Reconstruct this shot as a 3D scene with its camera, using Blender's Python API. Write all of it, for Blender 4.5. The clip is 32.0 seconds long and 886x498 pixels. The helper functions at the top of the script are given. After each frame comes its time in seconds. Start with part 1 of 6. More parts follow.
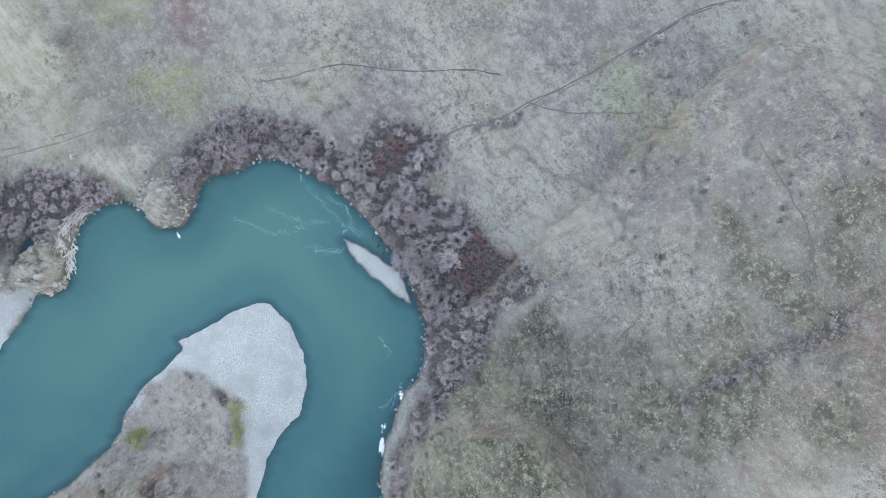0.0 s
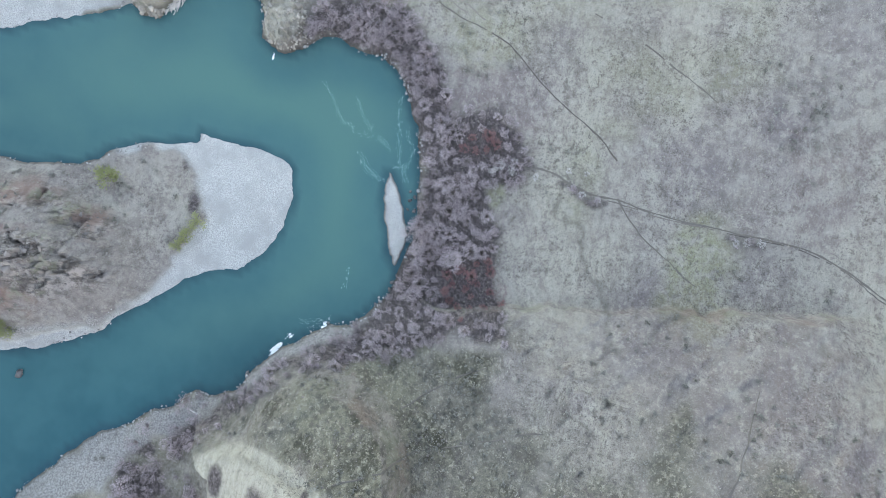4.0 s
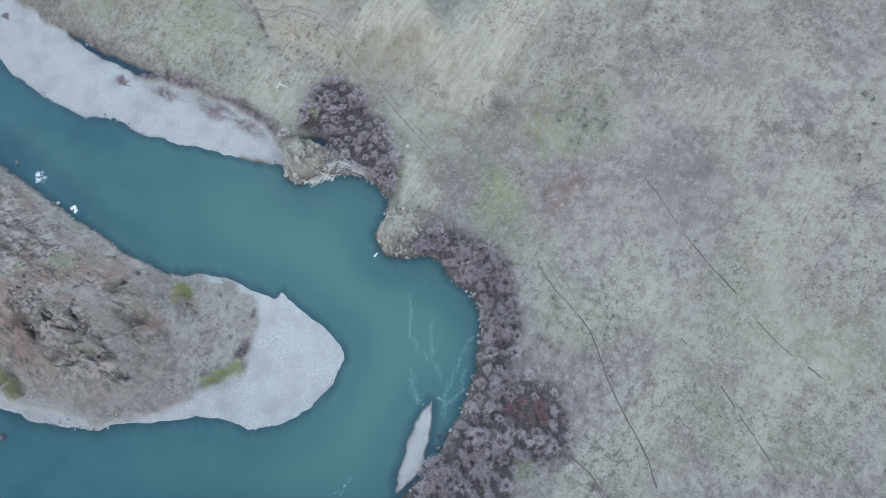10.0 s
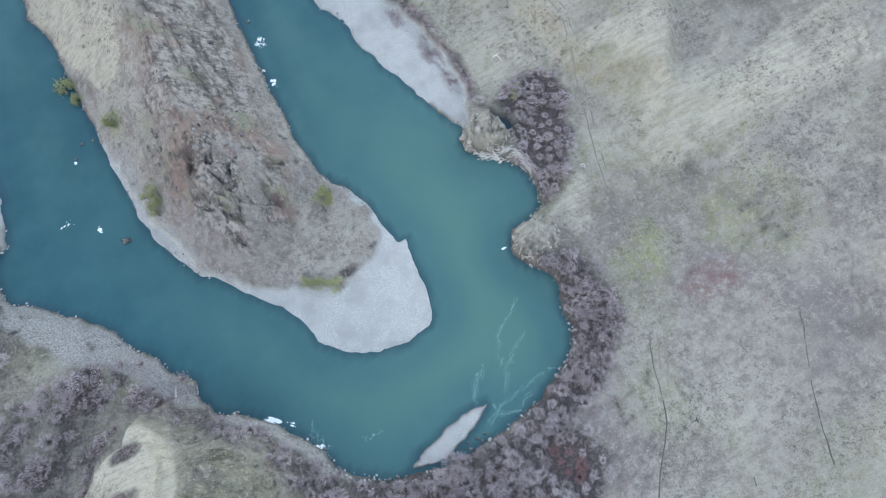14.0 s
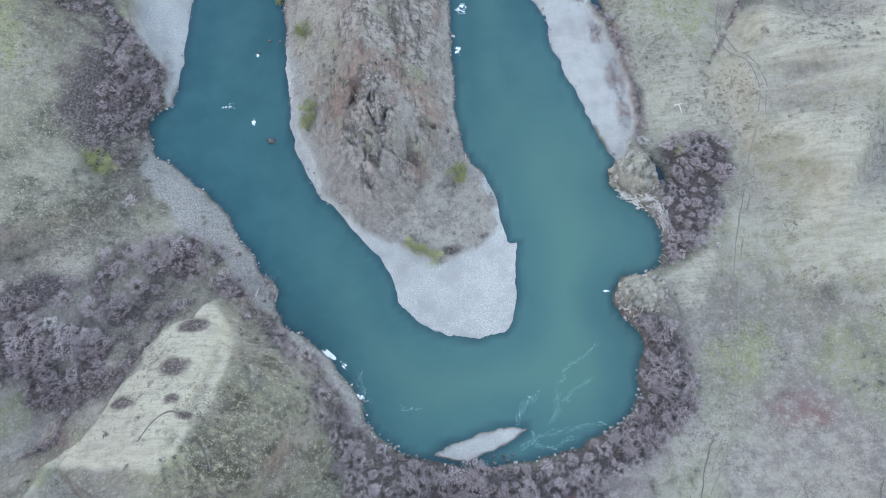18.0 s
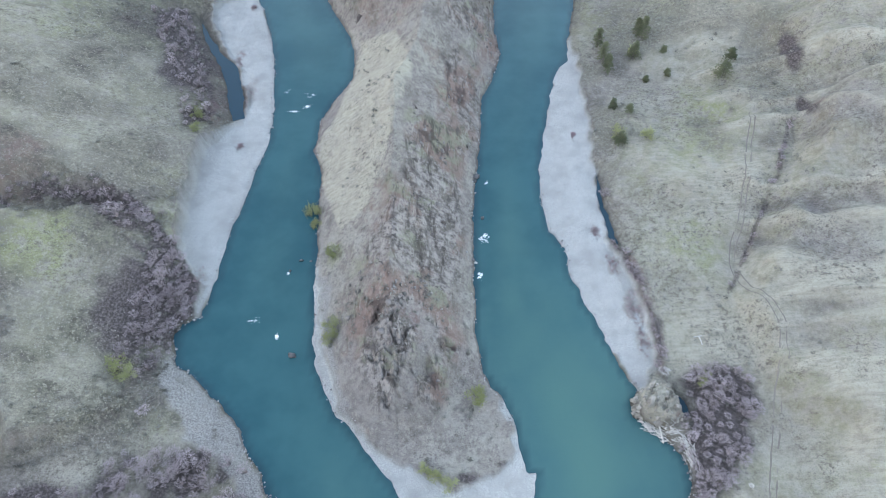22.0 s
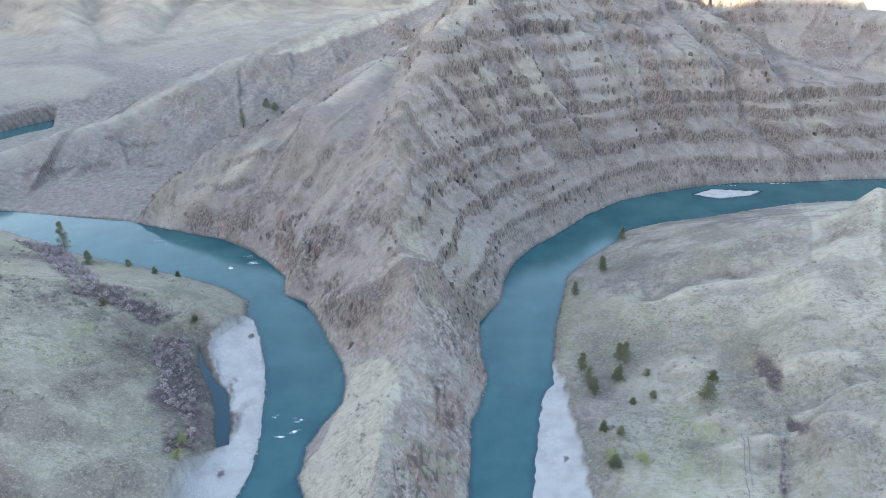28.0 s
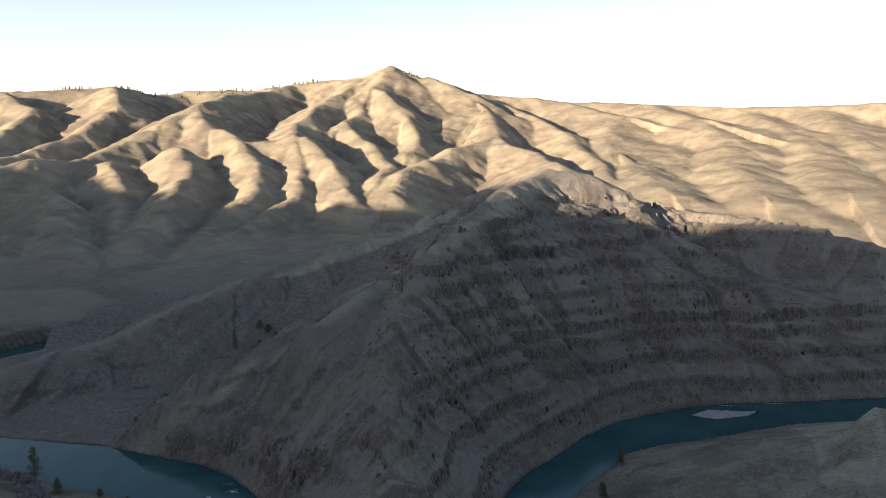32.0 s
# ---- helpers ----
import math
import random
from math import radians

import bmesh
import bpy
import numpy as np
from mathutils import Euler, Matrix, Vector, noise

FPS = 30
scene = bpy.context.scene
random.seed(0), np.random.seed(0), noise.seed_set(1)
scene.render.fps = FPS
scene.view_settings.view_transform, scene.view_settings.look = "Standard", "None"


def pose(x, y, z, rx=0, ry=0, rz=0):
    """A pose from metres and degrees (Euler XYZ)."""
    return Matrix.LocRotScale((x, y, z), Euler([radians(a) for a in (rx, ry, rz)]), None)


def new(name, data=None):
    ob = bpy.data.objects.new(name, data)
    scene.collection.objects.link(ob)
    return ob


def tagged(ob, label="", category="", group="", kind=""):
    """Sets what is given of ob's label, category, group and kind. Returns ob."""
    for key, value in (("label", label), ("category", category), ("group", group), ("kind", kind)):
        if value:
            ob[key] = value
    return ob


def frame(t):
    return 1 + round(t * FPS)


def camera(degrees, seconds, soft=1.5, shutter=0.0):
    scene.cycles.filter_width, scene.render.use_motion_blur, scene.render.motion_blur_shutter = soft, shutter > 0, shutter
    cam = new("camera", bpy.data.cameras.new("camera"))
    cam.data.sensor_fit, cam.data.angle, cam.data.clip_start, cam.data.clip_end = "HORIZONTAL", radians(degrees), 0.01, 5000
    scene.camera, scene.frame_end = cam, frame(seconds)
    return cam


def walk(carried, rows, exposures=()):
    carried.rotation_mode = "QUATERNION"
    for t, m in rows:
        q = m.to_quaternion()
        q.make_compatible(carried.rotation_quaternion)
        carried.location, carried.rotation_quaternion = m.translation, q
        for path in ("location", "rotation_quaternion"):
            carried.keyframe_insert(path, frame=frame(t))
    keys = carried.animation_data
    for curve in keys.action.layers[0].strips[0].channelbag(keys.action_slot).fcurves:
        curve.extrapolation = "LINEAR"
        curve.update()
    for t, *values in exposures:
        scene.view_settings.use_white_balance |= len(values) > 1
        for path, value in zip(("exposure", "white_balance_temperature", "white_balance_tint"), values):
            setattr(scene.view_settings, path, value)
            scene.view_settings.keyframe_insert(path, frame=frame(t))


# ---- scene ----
EYE = 200.0                      # metres above the river
cam = camera(64.4, 32.0, soft=0.8)
# seconds, tilt up from straight down, lean, heading
PATH = """
0.0 1.23 0.32 -122.84
0.5 1.01 0.29 -116.55
1.0 1.06 0.30 -110.63
1.5 1.01 0.30 -104.48
2.0 0.99 0.32 -98.86
2.5 1.02 0.35 -93.66
3.0 1.05 0.34 -88.30
3.5 1.05 0.34 -83.17
5.5 1.05 0.44 -72.23
6.0 1.01 0.40 -69.98
6.5 1.05 0.50 -67.68
7.0 1.03 0.50 -65.47
7.5 1.08 0.50 -63.29
8.0 3.77 0.51 -61.25
8.5 10.78 0.59 -59.13
9.0 17.90 0.46 -57.07
9.5 20.69 0.47 -55.69
10.0 20.69 0.46 -55.54
10.5 20.69 0.42 -45.99
11.0 20.66 0.48 -38.88
11.5 20.64 0.50 -36.55
12.0 20.57 0.45 -34.63
12.5 20.54 0.47 -32.97
13.0 20.56 0.50 -30.75
13.5 20.55 0.48 -28.75
14.0 20.54 0.53 -26.42
14.5 20.50 0.52 -22.82
16.5 20.49 0.51 -8.57
17.0 20.49 0.52 -6.13
17.5 20.48 0.50 -3.92
18.0 20.48 0.53 -1.72
18.5 20.47 0.54 0.15
19.0 20.45 0.58 1.67
19.5 20.43 0.57 1.88
20.0 20.79 0.57 1.86
20.5 25.17 0.59 1.68
21.0 31.53 0.67 1.38
21.5 35.30 0.71 1.21
22.0 38.40 0.71 1.16
22.5 40.56 0.70 1.11
23.0 42.52 0.67 1.11
23.5 44.26 0.63 1.05
24.0 46.49 0.62 0.98
24.5 48.56 0.60 0.90
25.0 50.92 0.59 0.81
25.5 53.00 0.59 0.71
27.5 61.92 0.55 0.31
28.0 64.30 0.52 0.21
28.5 66.40 0.51 0.12
29.0 68.77 0.54 0.02
29.5 70.89 0.50 -0.04
30.0 73.27 0.52 -0.16
30.5 75.37 0.48 -0.22
31.0 77.61 0.50 -0.30
31.5 79.88 0.48 -0.39
32.0 82.10 0.48 -0.50
"""

rows = []
for line in PATH.strip().splitlines():
    t, a, b, c = (float(v) for v in line.split())
    rows.append((t, pose(0, 0, EYE, a, b, c)))
walk(cam, rows, exposures=[(0, 4.18, 8000, 16), (9, 4.12, 7900, 16), (10, 4.0, 7900, 16), (11, 3.97, 7900, 16), (13, 4.06, 7900, 16), (17, 4.16, 7850, 16), (20, 4.16, 7750, 16), (25, 4.14, 7500, 16), (28, 4.14, 7200, 16), (29, 3.9, 7000, 16), (30, 3.48, 6900, 16), (31, 2.72, 6800, 15), (32, 1.5, 6900, 14)])

# ---- world and sun ----
SUN_DIR = Vector((0.77, 0.63, -0.178)).normalized()      # the way the light goes
world = bpy.data.worlds.new("world")
scene.world = world
world.use_nodes = True
wn = world.node_tree
sky = wn.nodes.new("ShaderNodeTexSky")
sky.sky_type, sky.sun_disc = "NISHITA", False
sky.sun_elevation = math.asin(-SUN_DIR.z)
sky.sun_rotation = math.atan2(-SUN_DIR.x, -SUN_DIR.y)
sky.altitude, sky.air_density, sky.dust_density, sky.ozone_density = 500, 1.0, 0.8, 1.0
wn.links.new(sky.outputs[0], wn.nodes["Background"].inputs[0])
wn.nodes["Background"].inputs[1].default_value = 0.064
# a thin veil of high cloud
veil = wn.nodes.new("ShaderNodeBackground")
veil.inputs[0].default_value = (0.88, 0.94, 1.0, 1.0)
# the haze thickens towards the horizon all round
way, split_way = wn.nodes.new("ShaderNodeTexCoord"), wn.nodes.new("ShaderNodeSeparateXYZ")
wn.links.new(way.outputs["Generated"], split_way.inputs[0])
haze = wn.nodes.new("ShaderNodeMapRange")
haze.interpolation_type = "SMOOTHSTEP"
for key, val in (("From Min", 0.40), ("From Max", 0.10), ("To Min", 0.008), ("To Max", 0.20)):
    haze.inputs[key].default_value = val
wn.links.new(split_way.outputs["Z"], haze.inputs["Value"])
wn.links.new(haze.outputs["Result"], veil.inputs[1])
both = wn.nodes.new("ShaderNodeAddShader")
wn.links.new(wn.nodes["Background"].outputs[0], both.inputs[0])
wn.links.new(veil.outputs[0], both.inputs[1])
wn.links.new(both.outputs[0], wn.nodes["World Output"].inputs[0])
sun = new("sun", bpy.data.lights.new("sun", "SUN"))
sun.data.energy, sun.data.angle, sun.data.color = 5.0, radians(0.5), (1.0, 0.845, 0.61)
sun.rotation_euler = SUN_DIR.to_track_quat("-Z", "Y").to_euler()
sun.location = (0, 0, 900)


# ---- noise and plan helpers ----
def hash2(ix, iy, seed):
    h = (ix.astype(np.int64) * 374761393 + iy.astype(np.int64) * 668265263 + seed * 974634541) & 0xFFFFFFFF
    h = ((h ^ (h >> 13)) * 1274126177) & 0xFFFFFFFF
    return ((h ^ (h >> 16)) & 0xFFFF).astype(np.float32) / 65535.0


def vnoise(x, y, seed=0):
    ix, iy = np.floor(x), np.floor(y)
    fx, fy = (x - ix).astype(np.float32), (y - iy).astype(np.float32)
    fx, fy = fx * fx * (3 - 2 * fx), fy * fy * (3 - 2 * fy)
    a, b = hash2(ix, iy, seed), hash2(ix + 1, iy, seed)
    c, d = hash2(ix, iy + 1, seed), hash2(ix + 1, iy + 1, seed)
    return (a + (b - a) * fx) * (1 - fy) + (c + (d - c) * fx) * fy


def fbm(x, y, octaves=4, seed=0, gain=0.5):
    out, amp, tot = 0.0, 1.0, 0.0
    for o in range(octaves):
        k = 2.03 ** o
        out = out + amp * (vnoise(x * k + 17.3 * o, y * k - 9.1 * o, seed + o) - 0.5)
        tot += amp
        amp *= gain
    return out / tot * 2.0


def ridged(x, y, octaves=3, seed=0):
    out, amp, tot = 0.0, 1.0, 0.0
    for o in range(octaves):
        k = 2.0 ** o
        out = out + amp * (1 - np.abs(2 * vnoise(x * k + 5.7 * o, y * k + 3.3 * o, seed + o) - 1))
        tot += amp
        amp *= 0.5
    return out / tot


def smooth(a, b, x):
    k = np.clip((x - a) / (b - a), 0, 1)
    return k * k * (3 - 2 * k)


def pts(text):
    return np.array([[float(v) for v in p.split(",")] for p in text.split()])


def seg_dist(x, y, line, closed=False):
    best = np.full(x.shape, 1e9, np.float32)
    n = len(line)
    for i in range(n if closed else n - 1):
        ax, ay = line[i][:2]
        bx, by = line[(i + 1) % n][:2]
        dx, dy = bx - ax, by - ay
        k = np.clip(((x - ax) * dx + (y - ay) * dy) / (dx * dx + dy * dy + 1e-9), 0, 1)
        best = np.minimum(best, (x - ax - k * dx) ** 2 + (y - ay - k * dy) ** 2)
    return np.sqrt(best)


def run_along(x, y, line):
    """Distance from a line and the length along it to the nearest point."""
    best, along, run = np.full(x.shape, 1e9, np.float32), np.zeros(x.shape, np.float32), 0.0
    for (ax, ay), (bx, by) in zip(line[:-1], line[1:]):
        dx, dy = bx - ax, by - ay
        size = math.hypot(dx, dy)
        k = np.clip(((x - ax) * dx + (y - ay) * dy) / (size * size), 0, 1)
        d = (x - ax - k * dx) ** 2 + (y - ay - k * dy) ** 2
        along = np.where(d < best, run + k * size, along)
        best = np.minimum(best, d)
        run += size
    return np.sqrt(best), along


def eased(line, times=3):
    """A line with its corners cut."""
    for _ in range(times):
        a, b = line[:-1], line[1:]
        line = np.vstack([line[:1], np.stack([0.75 * a + 0.25 * b, 0.25 * a + 0.75 * b], 1).reshape(-1, 2), line[-1:]])
    return line


def inside(x, y, poly):
    res = np.zeros(x.shape, bool)
    n = len(poly)
    for i in range(n):
        ax, ay = poly[i]
        bx, by = poly[(i + 1) % n]
        if ay == by:
            continue
        c = (ay > y) != (by > y)
        res ^= c & (x < (bx - ax) * (y - ay) / (by - ay) + ax)
    return res


def signed(x, y, poly):
    d = seg_dist(x, y, poly, True)
    return np.where(inside(x, y, poly), d, -d)


# ---- the plan: banks of the river, from upstream round the bend to downstream ----
OUTER_A = pts("""-900,640 -600,560 -315,451 -283,434 -235,407 -201,395 -163,379 -131,363 -114,348 -111,332 -106,327 -96,304 -86,270
-80.8,238 -78.6,213.4 -81,198.4 -82.8,180 -85.1,165.9 -85.6,150.2 -85.7,138 -87.1,128.4 -92.4,125.4 -94,121.1 -93,115.4
-90.5,109.8 -81.5,103.1 -71.4,93.9 -65.1,87.2 -62.7,81.6 -56.5,73.4 -53.3,68 -49.4,63.3 -49.8,59.2 -47.4,52.3 -41.2,49.1
-35.9,45 -31.4,39.4 -26.1,33.1 -23.4,29.2 -23.1,24.5 -18.8,19.3 -12.4,15.4 -4.6,12.9 4.7,11.2 15.4,11.2 24.7,12.4""")
OUTER_B = pts("""35.5,15.6 44.9,19.6 49.8,22.7 54.1,29 55.3,38.5 57.4,41.8 57,46.7 53.3,51.6 50.2,54.9 50.2,59.2 54.1,64.2 60,64.7
65.2,67.5 67.5,73.8 67.1,79.3 64.9,83.8 59.4,90.3 53.5,94 53.4,97.9 56.4,102.9 51.9,110.9 48,123.3 43.6,134 39.5,147.8
38.7,159.1 33.2,167 31.8,181 31.8,199.3 35.1,219.4 39.4,243.4 43,260 49,270 51,286 57,319 65,349 72,376 89,400 110,423
123,442 150,455 185,464 222,477 258,488 334,496 600,520 900,560""")
INNER_A = pts("""-900,690 -600,600 -337,488 -308,481 -266,473 -229,465 -205,454 -182,445 -151,432 -132,418 -114,398 -99,378 -95,356
-82,347 -73,332 -65,314 -55,293 -49,277 -48,255 -53.3,242.9 -58.7,227.7 -59.2,208.4 -55,197.1 -53.4,180.3 -52.1,166.2
-50.7,150.5 -49.1,131.5 -47.6,118.5 -45.5,110.4 -40.4,98.9 -36.6,92.1 -33.5,90 -27.8,82.5 -18.5,72.5 -14.8,65.4 -11.9,56.7
-6.6,50.9 0.8,48.2 9,47.1 17.2,48.3""")
INNER_B = pts("""19.7,50.7 21.4,59.3 22.1,68.1 22.7,75.9 19.9,76.2 19.1,81.8 17.5,90.2 13.3,100.5 10.4,102.8 8.2,107.8 6.7,116
5.6,126.6 5.4,144.2 5.3,155 5.1,172.2 6,192.8 7.8,208.9 9.5,241.3 15,259 18,275 16,293 16,310 17,325 29,346 33,369 39,391
54,416 76,440 102,472 132,499 162,514 197,527 231,535 276,536 325,541 357,543 600,565 900,600""")
SOUTH = np.vstack([OUTER_A, OUTER_B, [[900, -3000], [-900, -3000]]])
NORTH = np.vstack([INNER_A, INNER_B, [[900, 5000], [-900, 5000]]])
SMALL_BAR = pts("-3.8,14.3 0,17.1 7.7,19.7 15.5,21.3 22.3,21 18.6,18.1 12.4,14.9 4.7,12.9")
FAR_BAR = pts("190,510 208,521 244,516 234,507 206,501")
LEFT_BAR = pts("""-111,334 -101,321 -90,288 -80,253 -76,220.4 -79,198.4 -83,165.9 -84,138 -88.2,127 -91.2,140.3 -98.8,150 -102,160.3
-104.4,182.8 -105.2,208.1 -98.6,220.3 -93,225.7 -93.2,240.8 -102,263 -113,279 -121,298 -122,308""")
RIGHT_BAR = pts("""52,286 41,260 33,219.4 29,199.3 29.8,175.3 36,159.1 38,147.8 44.3,123.9 57.2,101 63.3,111.8 63.6,128.4 61.2,142
56,159.3 53.4,178.3 53.9,199.5 53.6,226.6 54,262""")
TIP_BAR = pts("""13.3,103 19.4,92.2 21,77.1 25,76.3 24,59.3 18.8,45 9,43 -2,44 -14,53.3 -20.4,70 -31.6,84.3 -39.4,94 -33,90.8
-22.5,82.6 -11.8,76.3 -1.3,69.3 8.8,75 16,78.5 17.3,83 14.7,92""")
LEFT_SPIT = pts("-53.5,160 -50.5,121 -47.5,108.6 -36.5,90 -37.1,100.7 -40.5,109.7 -44,118 -46.6,131.9 -48.4,147.6")
UPSTREAM = pts("-600,640 -457,699 -439,728 -424,746 -409,712 -436,662 -500,610")
LEFT_POOL = pts("-128,302 -113,276 -102,264 -95.2,242.7 -92.1,228.3 -97.1,226.4 -103.6,248.6 -110,263 -122,285")
RIGHT_POOL = pts("54.1,200 54.6,184.2 55.9,172.7 58.5,160 55.2,164 53.4,175.5 52.8,187.1")
COVE = pts("66.5,102.8 70.6,99.7 69.8,93.8 67.7,94.4 68.2,98.3")
TRACK = pts("""120,230 108,190 102.3,169.7 97,157.7 94.1,146.2 96.1,135.1 99.6,126.6 101.8,119.2 97.6,103.9 94.4,90.2 89.6,75.3
86.4,62.7 83.1,49.1 82.7,36.1 81.2,26.7 74,14 68,2""")
TRAIL_A = pts("29.5,-16.2 30.3,-19.6 30.1,-23.8 27.0,-30.6 25.1,-40.2 22.6,-58.5 21.7,-76.2 21.4,-95.0 17.0,-106.8 11.5,-114.7 0,-150")
TRAIL_B = pts("72.0,16.0 68.4,9.3 63.9,-5.0 57.2,-12.4 49.6,-22.4 42.2,-34.8 35.6,-40.8")

ROCKY = [pts(t) for t in ("-27.1,90.0 -19.6,87.4 -11.6,89.4 -5.2,94.1 -3.9,103.4 -7.8,120.8 -4.9,139.4 -3.4,152.4 -17.8,152.2 -32.2,151.9 -37.5,138.7 -35.2,120.2 -31.3,102.8",
    "-29.4,129.6 -28.4,157.7 -24.4,182.4 -16.8,214.2 -6.9,264.6 -3.6,302.4 12.6,312.8 14.3,278.1 8.2,214.3 4.8,188.5 1.7,155.5 0.8,121.5 -1.5,106.0 -17.2,102.2",
    "-19.1,288.5 -12.4,325.9 -0.9,294.0 21.4,312.0 28.2,293.6 20.6,257.0 12.8,243.6 1.4,248.1",
    "-184.2,424.5 -184.4,458.7 -117.6,428.0 -84.4,409.5 -56.8,362.1 -56.5,311.6 -84.5,335.7 -106.2,377.4 -141.5,406.1")]

MESAS = [(float(up), float(wide), pts(t)) for up, wide, t in (
    (13, 11, "-167.1,154.2 -136.1,164.5 -117.5,162.5 -103.4,149.8 -92.5,136.9 -90.8,124.8 -94.9,104.8 -101.7,87.1 -126.8,71.1"),
    (14, 13, "-252.7,309.7 -170.7,299.3 -123.5,275.1 -99.1,237.3 -88.6,201.8 -96.5,174.4 -114.0,166.0 -140.3,167.1 -169.0,160.2"),
    (7, 8, "211.0,237.7 140.4,222.8 123.6,187.1 100.0,154.3 90.0,130.8 92.3,110.4 96.8,97.5 121.6,79.6"),
    (9, 16, "167.1,305.7 137.6,266.5 141.3,234.2 125.8,189.9 174.8,179.1 280.4,340.2 223.2,361.4"))]

KNOLL_TOP = pts("-63.5,57.5 -20,60 20,-200 -150,-200 -104,0 -97,14 -85.6,22.2 -78.1,36.0 -76.6,47.0 -68.5,51.8")

# ---- the plan: crests of the hills (x, y, height) with the slopes to their two sides ----
CRESTS = {
    "spine": (0.8, 0.85, 5, "-17,94,3 -19,102,14 -20,115,20 -22,137,25 -22,149,30 -15,182,34 -11,203,37 -5,246,40 -3,272,41 -5,296,46"),
    "summit_ridge": (1.2, 0.72, 9, "-3,280,42 -5,296,46 -12,315,52 -17,342,62 -22,364,71 -26,394,82 -24,477,103 -9,530,124 18,600,142 67,717,160 133,840,178"),
    "left_spur": (0.8, 0.30, 6, "-192,446,10 -159,490,37 -125,531,61 -66,571,92 -11,610,122 37,679,142 90,775,163"),
    "left_ridge": (0.5, 0.52, 8, "-398,501,27 -364,551,24 -305,630,33 -257,694,57 -212,740,68 -165,783,79 -54,838,112 47,879,148 133,840,178"),
    "wall_crest": (0.6, 0.5, 14, "133,840,178 176,842,173 223,851,145 272,826,136 322,787,135 385,724,120 426,677,110 495,603,101 700,560,90"),
    "dome": (0.45, 0.4, 25, "179,380,31 200,381,44 216,366,56 236,354,58 285,322,50 400,250,60"),
    "hump": (0.4, 0.4, 20, "-600,740,58 -512,808,50 -440,854,46 -400,835,32"),
    "knoll": (0.66, 0.5, 1.2, "-67.0,59.7,8.0 -56.2,47.5,17.0 -54.8,36.0,24.0 -58.8,23.9,31.0 -64.8,10.0,40.0 -86,-80,78"),
    "left_dome": (0.4, 0.4, 20, "-220,90,34 -150,114,22 -130,129,18 -117,141,12"),
    "left_dome_b": (0.4, 0.4, 20, "-300,280,40 -246,261,28 -183,226,22 -149,220,14"),
    "left_hill": (0.4, 0.4, 12, "-350,250,80 -252,285,68 -225,318,49 -201,311,40"),
}
FAR_CRESTS = {
    "crest": (0.5, 0.5, "-2184,2606,406 -1758,2910,448 -1583,3009,459 -1399,3099,491 -1304,3248,469 -1179,3401,488 -908,3484,495 -724,3526,524 -521,3461,536 -349,3382,540 -210,3293,585 -56,3300,534 202,3294,461 559,3252,420 944,3162,396 1234,2953,366 1496,2829,366 1707,2707,369 2024,2479,336"),
    "peak_ridge": (0.55, 0.5, "-210,3293,585 -255,3039,477 -124,2747,358 -55,2499,260 -86,2248,198"),
    "middle_ridge": (0.5, 0.45, "-344,3332,535 -291,2785,351 -331,2579,304 -219,2340,221 -139,2095,162 -176,1641,79"),
    "east_ridge": (0.5, 0.4, "-30,3300,542 141,3097,448 192,2844,355 202,2492,254 290,2181,198 317,1873,156"),
    "east_spur": (0.5, 0.45, "202,2492,254 48,2249,211 -83,1948,152 -111,1646,101"),
    "east_arm": (0.42, 0.4, "201,3274,460 365,2927,342 471,2608,264 485,2197,176 453,1845,123"),
    "right_hill": (0.2, 0.36, "575,3199,414 721,2912,343 638,2572,252 559,2076,160 524,1565,100"),
    "right_fold": (0.2, 0.34, "916,3066,390 989,2726,317 971,2358,235 816,1935,160 695,1497,103"),
    "right_fold_low": (0.2, 0.34, "1253,2999,369 1234,2513,275 1082,2030,188 859,1467,109"),
    "right_fold_end": (0.2, 0.34, "1520,2873,368 1354,2336,250 1221,1890,172 1004,1372,102"),
    "left_shoulder": (0.5, 0.42, "-704,3428,516 -813,2940,432 -860,2560,373 -890,2390,316 -917,2218,248 -962,1978,190 -1017,1837,192 -1046,1705,177 -1100,1550,158"),
    "saddle": (0.5, 0.45, "-860,2560,373 -733,2338,294 -590,2171,233 -442,2206,244"),
    "long_ridge": (0.5, 0.45, "-344,3332,535 -462,2762,373 -489,2452,293 -442,2206,244"),
    "spur_a": (0.6, 0.5, "-903,1951,190 -784,1731,136 -706,1569,89 -585,1327,33 -517,1138,15"),
    "spur_b": (0.6, 0.5, "-741,2018,216 -649,1839,160 -602,1590,109 -561,1370,67 -499,1069,22"),
    "spur_c": (0.6, 0.5, "-582,2142,226 -495,1938,168 -451,1743,112 -455,1513,67 -442,1148,16"),
    "spur_d": (0.6, 0.5, "-442,2206,244 -384,1983,162 -349,1715,92 -395,1426,51 -418,1157,14"),
    "spur_e": (0.6, 0.5, "-405,2193,242 -294,1958,166 -238,1764,113 -169,1591,83"),
    "spur_f": (0.6, 0.5, "-1017,1837,192 -1002,1673,160 -820,1512,109 -667,1265,53 -511,1008,25"),
    "back_left": (0.5, 0.45, "-1337,2962,478 -1168,2654,380 -1146,2334,276 -1179,2090,220 -1214,1835,164"),
    "back_far": (0.5, 0.45, "-1706,2825,441 -1440,2575,369 -1366,2271,271 -1342,1989,209"),
}


